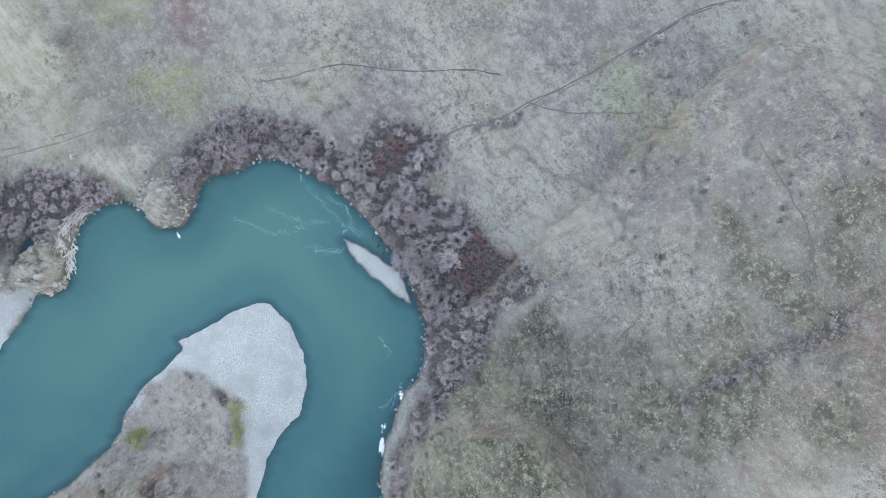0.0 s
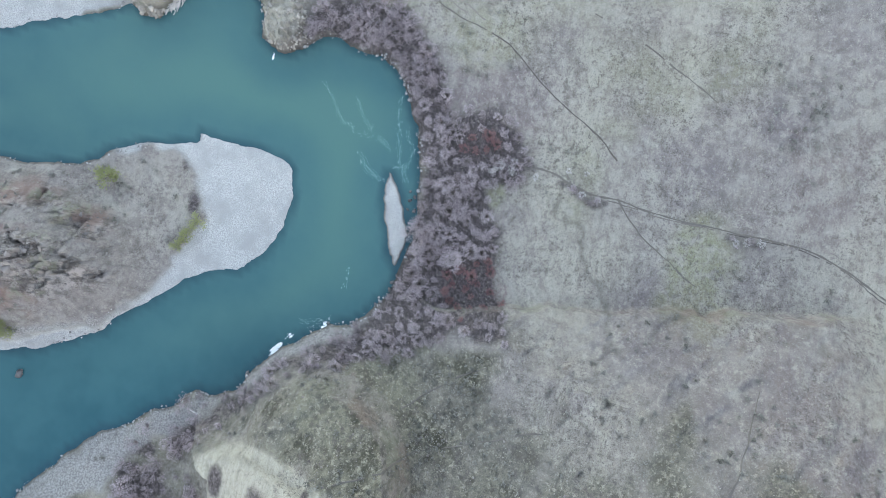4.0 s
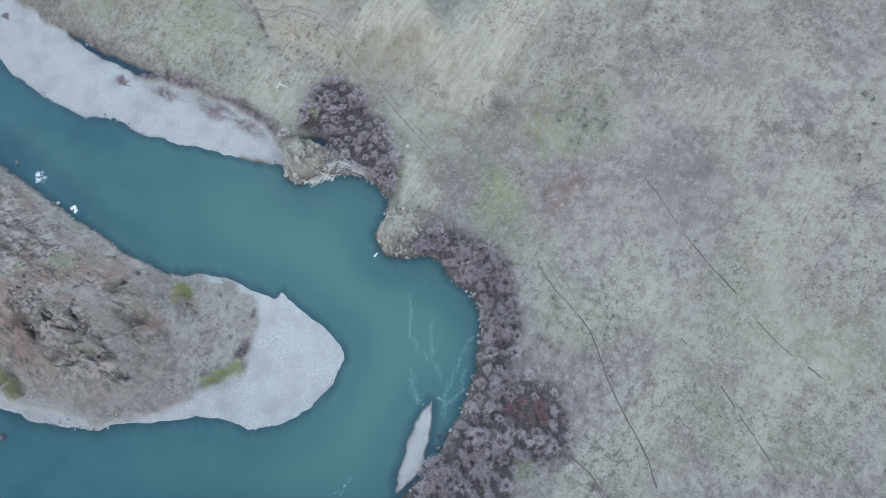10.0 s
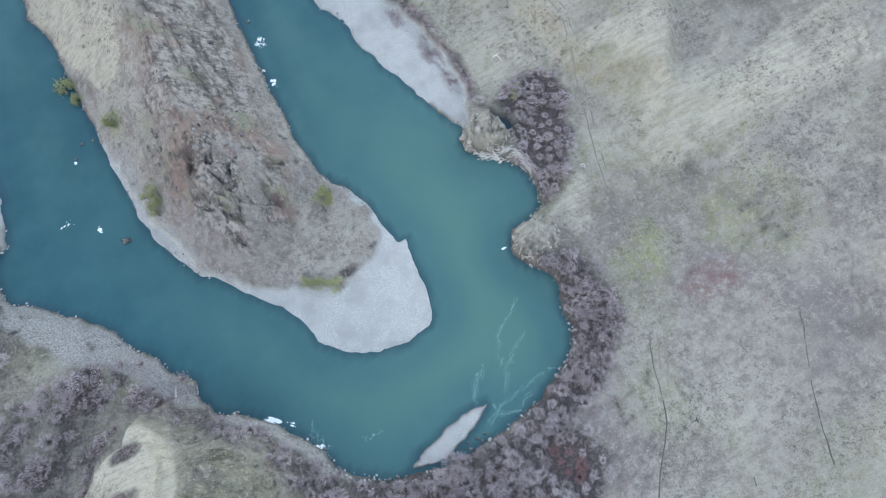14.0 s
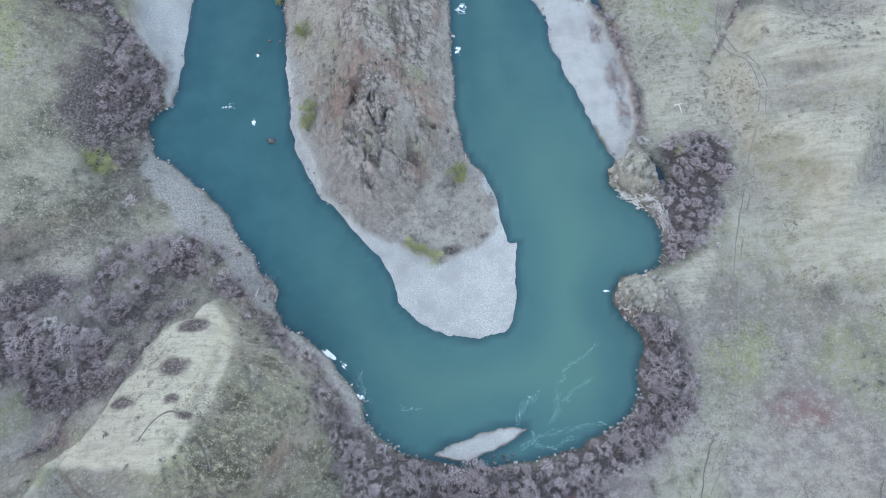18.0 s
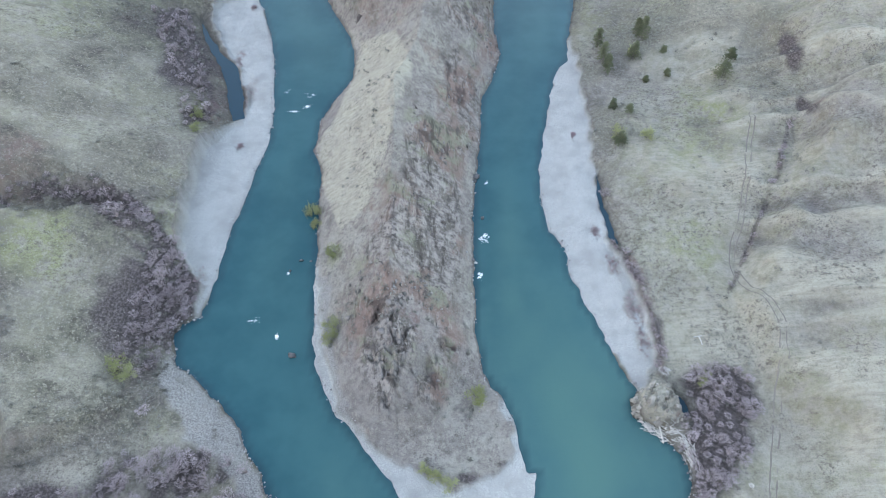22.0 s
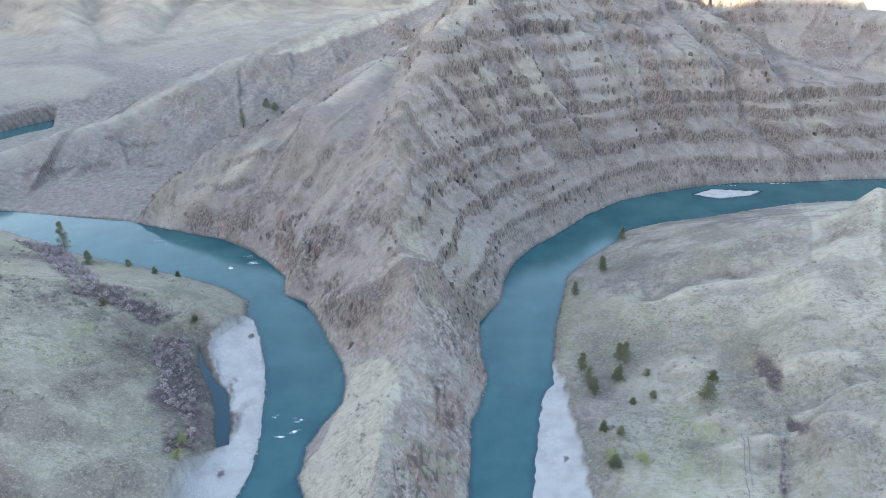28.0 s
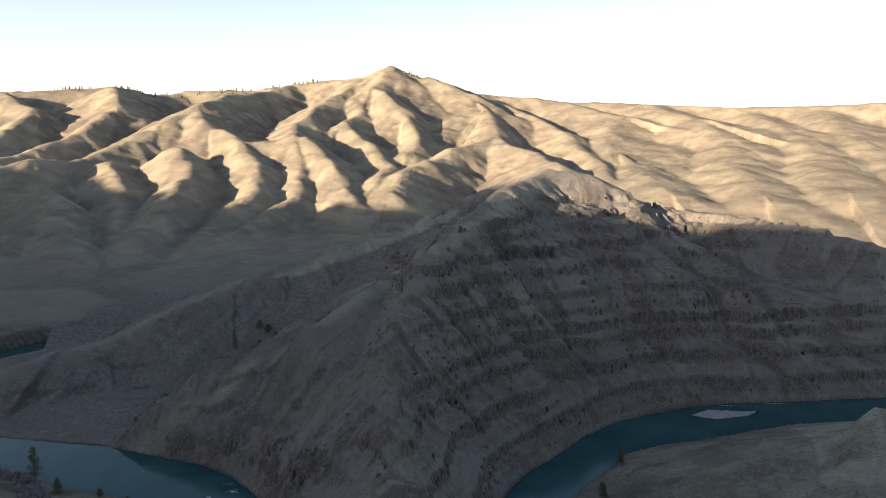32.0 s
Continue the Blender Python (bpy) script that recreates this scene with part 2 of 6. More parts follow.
def tent(x, y, line, left, right, round_by):
    """Height under a roof along a crest; also the length along it and the distance from it."""
    best = np.full(x.shape, -1e9, np.float32)
    along = np.zeros(x.shape, np.float32)
    off = np.zeros(x.shape, np.float32)
    hand = np.zeros(x.shape, np.float32)
    run = 0.0
    for (ax, ay, az), (bx, by, bz) in zip(line[:-1], line[1:]):
        dx, dy = bx - ax, by - ay
        size = math.hypot(dx, dy)
        k = np.clip(((x - ax) * dx + (y - ay) * dy) / (size * size), 0, 1)
        ex, ey = x - ax - k * dx, y - ay - k * dy
        d = np.sqrt(ex * ex + ey * ey)
        side = np.where(dx * ey - dy * ex > 0, left, right)
        h = az + (bz - az) * k - side * (np.sqrt(d * d + round_by * round_by) - round_by)
        better = h > best
        best = np.where(better, h, best)
        along = np.where(better, run + k * size, along)
        off = np.where(better, d, off)
        hand = np.where(better, np.where(dx * ey - dy * ex > 0, -1.0, 1.0), hand)
        run += size
    return best.astype(np.float32), along, off, hand


def smax(a, b, k):
    return np.maximum(a, b) + k * np.log1p(np.exp(-np.abs(a - b) / k))


def terrace(h, step, sharp):
    f = h / step
    i = np.floor(f)
    return step * (i + smooth(0.5 - sharp, 0.5 + sharp, f - i))


def land(x, y):
    """Height and surface masks of the ground at x, y."""
    x, y = x.astype(np.float32), y.astype(np.float32)
    r = np.hypot(x, y)
    # uneven shores
    wx = x + 0.9 * fbm(x / 5, y / 5, 3, 11) + 0.35 * fbm(x / 1.3, y / 1.3, 2, 12)
    wy = y + 0.9 * fbm(x / 5, y / 5, 3, 21) + 0.35 * fbm(x / 1.3, y / 1.3, 2, 22)
    near = r < 1300
    south, north = np.full(x.shape, -500, np.float32), np.full(x.shape, 500, np.float32)
    south[near], north[near] = signed(wx[near], wy[near], SOUTH), signed(wx[near], wy[near], NORTH)
    south[~near & (y < 0)], north[~near & (y < 0)] = 500, -500
    bars = {}
    for name, poly in (("small_bar", SMALL_BAR), ("far_bar", FAR_BAR), ("left_bar", LEFT_BAR), ("right_bar", RIGHT_BAR), ("tip_bar", TIP_BAR), ("spit", LEFT_SPIT)):
        b = np.full(x.shape, -500, np.float32)
        b[near] = signed(wx[near], wy[near], poly)
        bars[name] = b
    pools = np.full(x.shape, -500, np.float32)
    for poly in (UPSTREAM, LEFT_POOL, RIGHT_POOL, COVE):
        pools[near] = np.maximum(pools[near], signed(wx[near], wy[near], poly))
    isle = np.maximum(bars["small_bar"], bars["far_bar"])
    shore = np.maximum(np.maximum(south, north), isle)          # positive on land
    shore = np.minimum(shore, -pools)
    is_north = north > -2

    # north side: spine, mountain, far ranges
    hn = np.full(x.shape, 1.6, np.float32) + 0.02 * np.clip(north, 0, 40)
    gully = np.zeros(x.shape, np.float32)
    streak = np.zeros(x.shape, np.float32)
    crest_near = np.zeros(x.shape, np.float32)
    m = (north > -30) & (r < 1500)
    xs, ys = x[m], y[m]
    h = hn[m]
    g = np.zeros(xs.shape, np.float32)
    eg = np.zeros(xs.shape, np.float32)
    st = np.zeros(xs.shape, np.float32)
    cn = np.zeros(xs.shape, np.float32)
    warp = fbm(xs / 70, ys / 70, 3, 33)
    far_up = smooth(300, 420, ys)
    bx, by = xs + 4 * fbm(xs / 45, ys / 45, 3, 34) * far_up, ys + 4 * fbm(xs / 45, ys / 45, 3, 35) * far_up
    for name, depth_l, depth_r, pitch in (("spine", 2, 2.5, 37), ("summit_ridge", 2.0, 4, 38), ("left_spur", 1.0, 3.0, 40), ("left_ridge", 0.6, 4, 60), ("wall_crest", 4, 3, 75)):
        l, rr, rb, text = CRESTS[name]
        th, al, off, hand = tent(bx, by, pts(text), l, rr, rb)
        grow = 0.3 + 0.7 * smooth(330, 450, ys)
        depth = np.where(hand > 0, depth_r, depth_l)
        wave = np.abs(np.sin(np.pi * (al / pitch + 0.6 * warp + off / 300)))
        small = np.abs(np.sin(np.pi * (al / (pitch * 0.31) + 2.2 * warp + off / 150)))
        ph = al / pitch + 0.6 * warp + off / 300
        ph = ph - np.floor(ph)
        saw = np.where(ph < 0.82, ph / 0.82, (1 - ph) / 0.18)
        cut = (0.6 * (1 - saw) + 0.4 * (1 - wave) + 0.25 * (1 - small)) * smooth(4, 45, off) * depth * grow
        edge = (smooth(0.66, 0.84, ph) * smooth(1.0, 0.93, ph) - 0.8 * smooth(0.25, 0.45, ph) * smooth(0.66, 0.55, ph)) * smooth(8, 40, off) * (depth > 5)
        th = th - cut
        top = th > h
        g = np.where(top, cut, g)
        eg = np.where(top, edge, eg)
        st = np.where(top, fbm(al / 4.5, off / 45, 4, 37), st)
        # nearness to a crest; sets the pale band that stands for skylight
        cn = np.where(top, {"left_ridge": 0.6 * smooth(30, 4, off), "left_spur": 0.8 * np.where(hand > 0, smooth(42, 4, off), smooth(20, 4, off))}.get(name, 0.35 * smooth(20, 4, off)), cn)
        h = smax(h, th, 1.5)
    l, rr, rb, text = CRESTS["hump"]
    h = smax(h, tent(xs, ys, pts(text), l, rr, rb)[0], 3.0)
    hn[m] = h
    seam = np.zeros(x.shape, np.float32)
    seam[m] = eg
    gully[m], streak[m], crest_near[m] = g, st, cn
    m = (r > 850) & (y > 0)
    xs, ys = x[m], y[m]
    wob = 60 * fbm(xs / 260, ys / 260, 3, 51)
    base = 8 + 0.03 * (r[m] - 850)
    ravine = np.zeros(xs.shape, np.float32)
    h = base
    for name, (l, rr, text) in FAR_CRESTS.items():
        th, al, off, hand = tent(xs + 0.35 * wob, ys + 0.25 * wob, pts(text), l, rr, 30 if name.startswith("right") else 14)
        wave = np.abs(np.sin(np.pi * (al / 300 + wob / 70)))
        ph = al / 230 + wob / 90
        ph = ph - np.floor(ph)
        saw = np.minimum(ph / 0.68, (1 - ph) / 0.32)
        cut = ((1 - wave) * 0.35 + 0.6 * (1 - saw) + 0.3 * (1 - ridged(al / 110, off / 900, 1, 71))) * smooth(15, 260, off) * (10 if name.startswith("right") else 30)
        ravine = np.where(th - cut > h, off, ravine)
        h = smax(h, th - cut, 2.0)
    far_gully = np.zeros(x.shape, np.float32)
    far_gully[m] = smooth(60, 130, ravine + 25 * fbm(xs / 40, ys / 40, 3, 93))
    h = base + (h - base) * smooth(850, 1100, r[m])
    hn[m] = np.maximum(hn[m], h)

    # south side: river terraces, domes, and the long slope behind
    back = np.clip(-(y + 20 + 0.25 * x), 0, 2000)
    hs = 2.2 + 0.05 * np.clip(south, 0, 60) + 0.05 * back + 0.00042 * back * back
    hs = np.minimum(hs, 470 + 40 * fbm(x / 300, y / 300, 3, 91))
    # unseen western ridge, added so that its shadow covers the canyon
    west = tent(x, y, pts("-3000,1100,470 -2850,700,520 -2640,350,545 -2440,77,535 -1780,-690,546 -1700,-760,520 -1640,-840,526 -1480,-960,540 -1200,-1350,600 -700,-1900,600"), 0.45, 0.45, 60)[0]
    hn = np.where(x < -1700, np.maximum(hn, west), hn)
    hs = np.maximum(hs, west + 30 * fbm(x / 260, y / 260, 3, 92))
    hs = hs + 0.16 * np.clip(x - 100, 0, 400) + 0.10 * np.clip(-x - 110, 0, 400)
    m = (south > -30) & (r < 900)
    h = hs[m]
    for name in ("dome", "knoll", "left_dome", "left_dome_b", "left_hill"):
        l, rr, rb, text = CRESTS[name]
        th, al, off, hand = tent(x[m], y[m], pts(text), l, rr, rb)
        if name == "knoll":
            th = th - 11 * smooth(2.0, -1.5, signed(x[m] + 2.5 * fbm(x[m] / 6, y[m] / 6, 3, 75), y[m] + 2.5 * fbm(x[m] / 6, y[m] / 6, 3, 76), KNOLL_TOP))
            th = th + 2.2 * fbm((x[m] + y[m]) / 6, (y[m] - x[m]) / 14, 4, 77) * smooth(0, 10, off) * (hand < 0)
        h = smax(h, th, 0.6 if name == "knoll" else 4.0)
    xs, ys = x[m] + 6 * fbm(x[m] / 16, y[m] / 16, 3, 73), y[m] + 6 * fbm(x[m] / 16, y[m] / 16, 3, 74)
    edge = np.zeros(xs.shape, np.float32)
    for k, (up, wide, poly) in enumerate(MESAS):
        sd = signed(xs, ys, poly)
        h = h + up * smooth(-0.35 * wide, wide, sd)
        if k < 2:
            edge = np.maximum(edge, smooth(-16, -2, sd) * smooth(15, 3, sd))
    rim = np.zeros(x.shape, np.float32)
    rim[m] = edge
    hs[m] = h

    # the mountain's foot falls to the water in steep broken ribs
    foot = is_north & (y > 270) & (r < 1000) & (x > -330) & (x < 620)
    rib, right_face = np.full(x.shape, 0.5, np.float32), np.zeros(x.shape, np.float32)
    xs, ys, sh = x[foot], y[foot], shore[foot]
    da, sa = run_along(xs, ys, eased(INNER_A[2::5], 2))
    db, sb = run_along(xs, ys, eased(INNER_B[14::4], 2))
    face = smooth(-25, 25, da - db)
    warp = fbm(xs / 60, ys / 60, 3, 55)
    sa, sb = sa + 16 * warp, sb + 16 * warp + 0.10 * db
    ra = 0.6 * (1 - np.abs(2 * vnoise(sa / 21, 0 * sa + 3.3, 56) - 1)) + 0.4 * ridged(sa / 9, da / 60, 2, 57)
    rb = 0.6 * (1 - np.abs(2 * vnoise(sb / 24, 0 * sb + 7.7, 58) - 1)) + 0.4 * ridged(sb / 10, db / 80, 2, 59)
    ribs = ra + (rb - ra) * face
    deep = smooth(5, 50, sh) * smooth(172, 110, hn[foot]) * (5 + 23 * face * smooth(330, 420, ys) + 13 * (1 - face) * smooth(120, 60, sh))
    hf = np.minimum(hn[foot], 0.5 + 1.05 * np.clip(sh, 0, 400) + 4 * smooth(2, 15, sh))
    join = smooth(275, 345, ys)
    hn[foot] = hn[foot] + (np.maximum(hf - (1 - ribs) * deep, np.minimum(hf, 1.0)) - hn[foot]) * join
    rib[foot], right_face[foot] = 0.5 + (ribs - 0.5) * join, face * join
    # dark on one side of each rib, standing for the side in shade
    lean = np.clip(2.2 * (vnoise(sb / 24 + 0.22, 0 * sb + 7.7, 58) - vnoise(sb / 24 - 0.22, 0 * sb + 7.7, 58)) * np.sign(0.5 - vnoise(sb / 24, 0 * sb + 7.7, 58)), -1, 1)
    rib_shade = np.zeros(x.shape, np.float32)
    rib_shade[foot] = lean * face * join * smooth(5, 30, sh) * smooth(170, 130, hn[foot])
    z = np.where(is_north, hn, hs)
    rough = smooth(5, 40, np.where(is_north, hn, 0))
    # basalt bands: fluted cliffs between grassy benches
    lay = z + 3 * fbm(x / 190, y / 190, 2, 61) + 0.9 * streak
    lay = lay + 2.6 * np.sin(lay / 9.7)
    step = 13.0
    lay_at = lay / step - np.floor(lay / step)
    band = terrace(lay, step, 0.08)
    hold = (0.65 + 0.35 * smooth(-0.3, 0.1, fbm(x / 30, y / 30, 3, 63))) * smooth(4, 14, z) * smooth(168, 135, z) * (0.3 + 0.7 * smooth(-50, 10, x - 0.28 * (y - 480)))
    hold = hold * (0.6 + 0.4 * smooth(-60, 60, x))
    hold = hold * (0.4 + 0.6 * smooth(0.3, 0.62, rib)) * (0.15 + 0.85 * right_face)
    hold = hold * (0.35 + 0.65 * hash2(np.floor(lay / step), 0 * x, 13)) * (0.5 + 0.5 * smooth(-0.2, 0.2, fbm(x / 24, y / 24, 3, 67)))
    thin = terrace(lay + 3, 5.3, 0.12) - lay - 3
    z = z + np.where(is_north, thin * 0.35 * right_face * smooth(4, 14, z) * smooth(168, 135, z) * smooth(0.35, 0.65, rib), 0)
    z = z + np.where(is_north, (band - lay) * 0.8 * hold * smooth(2600, 1500, r), 0)
    ledge = smooth(0.17, 0.08, np.abs(lay_at - 0.5 + 0.1 * streak)) * (0.25 + 0.75 * hold)
    far_lay = (z + 10 * fbm(x / 300, y / 300, 2, 64)) / 34.0
    ledge = np.maximum(ledge, smooth(0.17, 0.08, np.abs(far_lay - np.floor(far_lay) - 0.5)) * smooth(-0.15, 0.15, fbm(x / 90, y / 90, 3, 65)) * smooth(1000, 1300, r) * 0.8)
    craggy = np.zeros(x.shape, np.float32)
    m = is_north & (r < 620)
    xs, ys = x[m] + 5 * fbm(x[m] / 9, y[m] / 9, 3, 46), y[m] + 5 * fbm(x[m] / 9, y[m] / 9, 3, 47)
    for poly in ROCKY:
        craggy[m] = np.maximum(craggy[m], smooth(-3, 4, signed(xs, ys, poly)))
    craggy[m] = craggy[m] * (0.12 + 0.88 * smooth(-0.3, 0.0, fbm(x[m] / 13, y[m] / 22, 3, 44)))
    # broken columns: blocks of uneven height
    u, v = xs * 0.8 + ys * 0.6, ys * 0.8 - xs * 0.6
    u, v = u + 1.6 * fbm(xs / 4, ys / 4, 2, 48), v + 1.6 * fbm(xs / 4, ys / 4, 2, 49)
    blocks = 3.0 * (hash2(np.floor(u / 8.5), np.floor(v / 14), 3) - 0.5) + 2.6 * (hash2(np.floor(u / 3.7), np.floor(v / 6.2), 4) - 0.5) + 2.4 * (hash2(np.floor(u / 1.4), np.floor(v / 2.3), 5) - 0.5) + 2.2 * fbm(xs / 2.4, ys / 3.4, 3, 45)
    rift = smooth(0.88, 0.98, ridged(u / 8, v / 21, 1, 52)) * smooth(0.0, 0.25, fbm(x[m] / 11, y[m] / 11, 2, 50)) + 0.8 * smooth(0.86, 0.97, ridged(v / 3.6, u / 9, 1, 54)) * smooth(0.05, 0.3, fbm(x[m] / 8, y[m] / 8, 2, 53))
    rift = rift + smooth(0.80, 0.95, ridged((x[m] + 3 * fbm(x[m] / 12, y[m] / 12, 3, 78)) / 4.2, y[m] / 26, 2, 79)) * smooth(120, 160, y[m]) * smooth(330, 300, y[m])
    rift = np.clip(rift, 0, 1) * craggy[m] * smooth(4, 12, z[m])
    crack = np.zeros(x.shape, np.float32)
    crack[m] = rift
    lump = 3.0 * fbm(xs / 16, ys / 16, 3, 41)
    z[m] = z[m] + craggy[m] * (blocks * smooth(3, 12, z[m]) + lump * smooth(6, 25, z[m])) - 0.9 * rift
    z = z + np.where(is_north, (1 - craggy) * 2.2 * fbm(x / 11, y / 11, 4, 42) * rough * smooth(500, 300, r), 0)
    z = z + np.where(is_north, streak * (1.2 + 2.2 * smooth(-40, 20, x - 0.28 * (y - 480))) * smooth(8, 40, z) * smooth(172, 135, z) * smooth(250, 420, r), 0)
    # outcrops on the right bank
    chip = 1.5 * fbm(x / 3.4, y / 3.4, 3, 65) + 0.7 * fbm(x / 1.3, y / 1.3, 2, 66)
    rock_a = smooth(7.0, 5.6, np.hypot((x - 60.8) / 1.15, y - 95.5) + chip) * (~is_north)
    rock_b = smooth(6.6, 5.2, np.hypot((x - 57.2) * 0.85, (y - 57.5) * 1.05) + chip) * (~is_north)
    outcrop = np.maximum(rock_a, rock_b)
    z = z + 4.0 * rock_a + 3.0 * rock_b + outcrop * (1.6 * fbm(x / 2.2, y / 2.2, 3, 62) + 1.2 * (hash2(np.floor((x + 0.4 * y) / 1.9), np.floor((y - 0.4 * x) / 1.3), 6) - 0.5))
    hollow = fbm(x / 38, y / 38, 4, 68)
    z = z + np.where(is_north, 0, hollow * 6.5 * smooth(12, 45, south) * (0.25 + 0.75 * smooth(40, 130, y) + 0.4 * smooth(-40, -140, y)))
    rill = (ridged(x / 75 + 0.25 * fbm(x / 20, y / 20, 2, 69), y / 17 + 0.35 * fbm(x / 26, y / 26, 3, 72), 2, 70) - 0.5) * smooth(88, 112, x) * smooth(30, 70, y) * smooth(420, 300, r) * (~is_north)
    rills = rill * 7.0
    z = z + np.where(is_north, 0, rills)
    z = z + (0.5 * fbm(x / 14, y / 14, 4, 81) * smooth(2, 14, shore) + 0.18 * fbm(x / 2.2, y / 2.2, 3, 85) * smooth(1, 6, shore)) * smooth(1300, 600, r)
    z = z + 7 * fbm(x / 90, y / 90, 4, 87) * smooth(250, 900, r) + 13 * fbm(x / 240, y / 240, 5, 88) * smooth(1100, 1900, r) * (0.35 + 0.65 * smooth(1000, 300, x)) + (9 * (ridged(x / 130, y / 130, 4, 89) - 0.6) + 6 * (ridged(x / 62, y / 62, 3, 90) - 0.6)) * smooth(950, 1500, r) * (0.25 + 0.75 * smooth(900, 200, x))

    # gravel bars lie low, banks come down to the water
    gravel = np.zeros(x.shape, np.float32)
    for name, b in bars.items():
        on = smooth(-0.4, 0.8, b)
        if name in ("tip_bar", "left_bar", "right_bar", "spit"):
            on = smooth(-0.8, 1.6, b + 2.2 * fbm(x / 6, y / 6, 4, 97))
        gravel = np.maximum(gravel, on)
    low = 0.12 + 0.09 * np.clip(shore, 0, 12) + 0.08 * fbm(x / 3, y / 3, 3, 95)
    low = np.minimum(low, 1.1 + 0.1 * fbm(x / 3, y / 3, 3, 95))
    z = z * (1 - gravel) + low * gravel
    steep = np.where(is_north, 0.8 + 1.8 * smooth(270, 350, y), 0.42)
    steep = np.where(~is_north & (np.hypot(x - 60, y - 57.5) < 14), 2.4, np.where(~is_north & (np.hypot(x - 60.5, y - 96) < 10), 2.6, steep))
    bank = smooth(40, 22, np.hypot(x + 62, y - 36)) * (~is_north)
    steep = steep + bank * (1.5 - steep)
    top = 0.1 + steep * np.clip(shore, 0, 400) + 0.25 * np.clip(shore, 0, 3)
    z = np.where(shore < 120, np.minimum(z, top), z)
    z = np.where(shore < 0.0, np.maximum(-2.5, 0.55 * shore + 0.05), z)
    z = np.where((shore >= 0) & (z < 0.05), 0.05 + 0.02 * np.clip(shore, 0, 5), z)
    return z, dict(far_gully=far_gully, outcrop=outcrop, rib_shade=rib_shade, rib=rib, right_face=right_face, rill=rill, rim=rim, crack=crack, seam=seam, hollow=hollow, craggy=craggy, streak=streak, ledge=ledge, crest_near=crest_near, shore=shore, north=north, south=south, gravel=gravel, gully=gully, bars=bars, is_north=is_north)


# ---- materials ----
def node(nt, kind, **inputs):
    n = nt.nodes.new(kind)
    for k, v in inputs.items():
        n.inputs[k.replace("_", " ")].default_value = v
    return n


def noise_node(nt, scale, detail=4.0, rough=0.6, coords=None):
    n = node(nt, "ShaderNodeTexNoise", Scale=scale, Detail=detail, Roughness=rough)
    if coords is None:
        g = nt.nodes.new("ShaderNodeNewGeometry")
        coords = g.outputs["Position"]
    nt.links.new(coords, n.inputs["Vector"])
    return n.outputs["Fac"]


def mix(nt, fac, a, b):
    n = nt.nodes.new("ShaderNodeMix")
    n.data_type = "RGBA"
    for sock, v in ((n.inputs["Factor"], fac), (n.inputs[6], a), (n.inputs[7], b)):
        if hasattr(v, "default_value") or isinstance(v, bpy.types.NodeSocket):
            nt.links.new(v, sock)
        else:
            sock.default_value = v if not isinstance(v, tuple) else (*v, 1.0)[:4]
    return n.outputs[2]


def ramp(nt, fac, lo, hi, to=(0.0, 1.0)):
    n = node(nt, "ShaderNodeMapRange", From_Min=lo, From_Max=hi, To_Min=to[0], To_Max=to[1])
    n.interpolation_type = "SMOOTHSTEP"
    nt.links.new(fac, n.inputs["Value"])
    return n.outputs["Result"]


def math_node(nt, op, a, b=0.5):
    n = nt.nodes.new("ShaderNodeMath")
    n.operation = op
    for sock, v in zip(n.inputs, (a, b)):
        if isinstance(v, bpy.types.NodeSocket):
            nt.links.new(v, sock)
        else:
            sock.default_value = v
    return n.outputs[0]


def attr(nt, name):
    n = nt.nodes.new("ShaderNodeAttribute")
    n.attribute_name = name
    return n.outputs["Fac"]


def material(name, rough=0.9, spec=0.2):
    m = bpy.data.materials.new(name)
    m.use_nodes = True
    nt = m.node_tree
    b = nt.nodes["Principled BSDF"]
    b.inputs["Roughness"].default_value = rough
    b.inputs["Specular IOR Level"].default_value = spec
    return m, nt, b


def bump(nt, b, height, strength, distance):
    n = node(nt, "ShaderNodeBump", Strength=strength, Distance=distance)
    nt.links.new(height, n.inputs["Height"])
    nt.links.new(n.outputs["Normal"], b.inputs["Normal"])


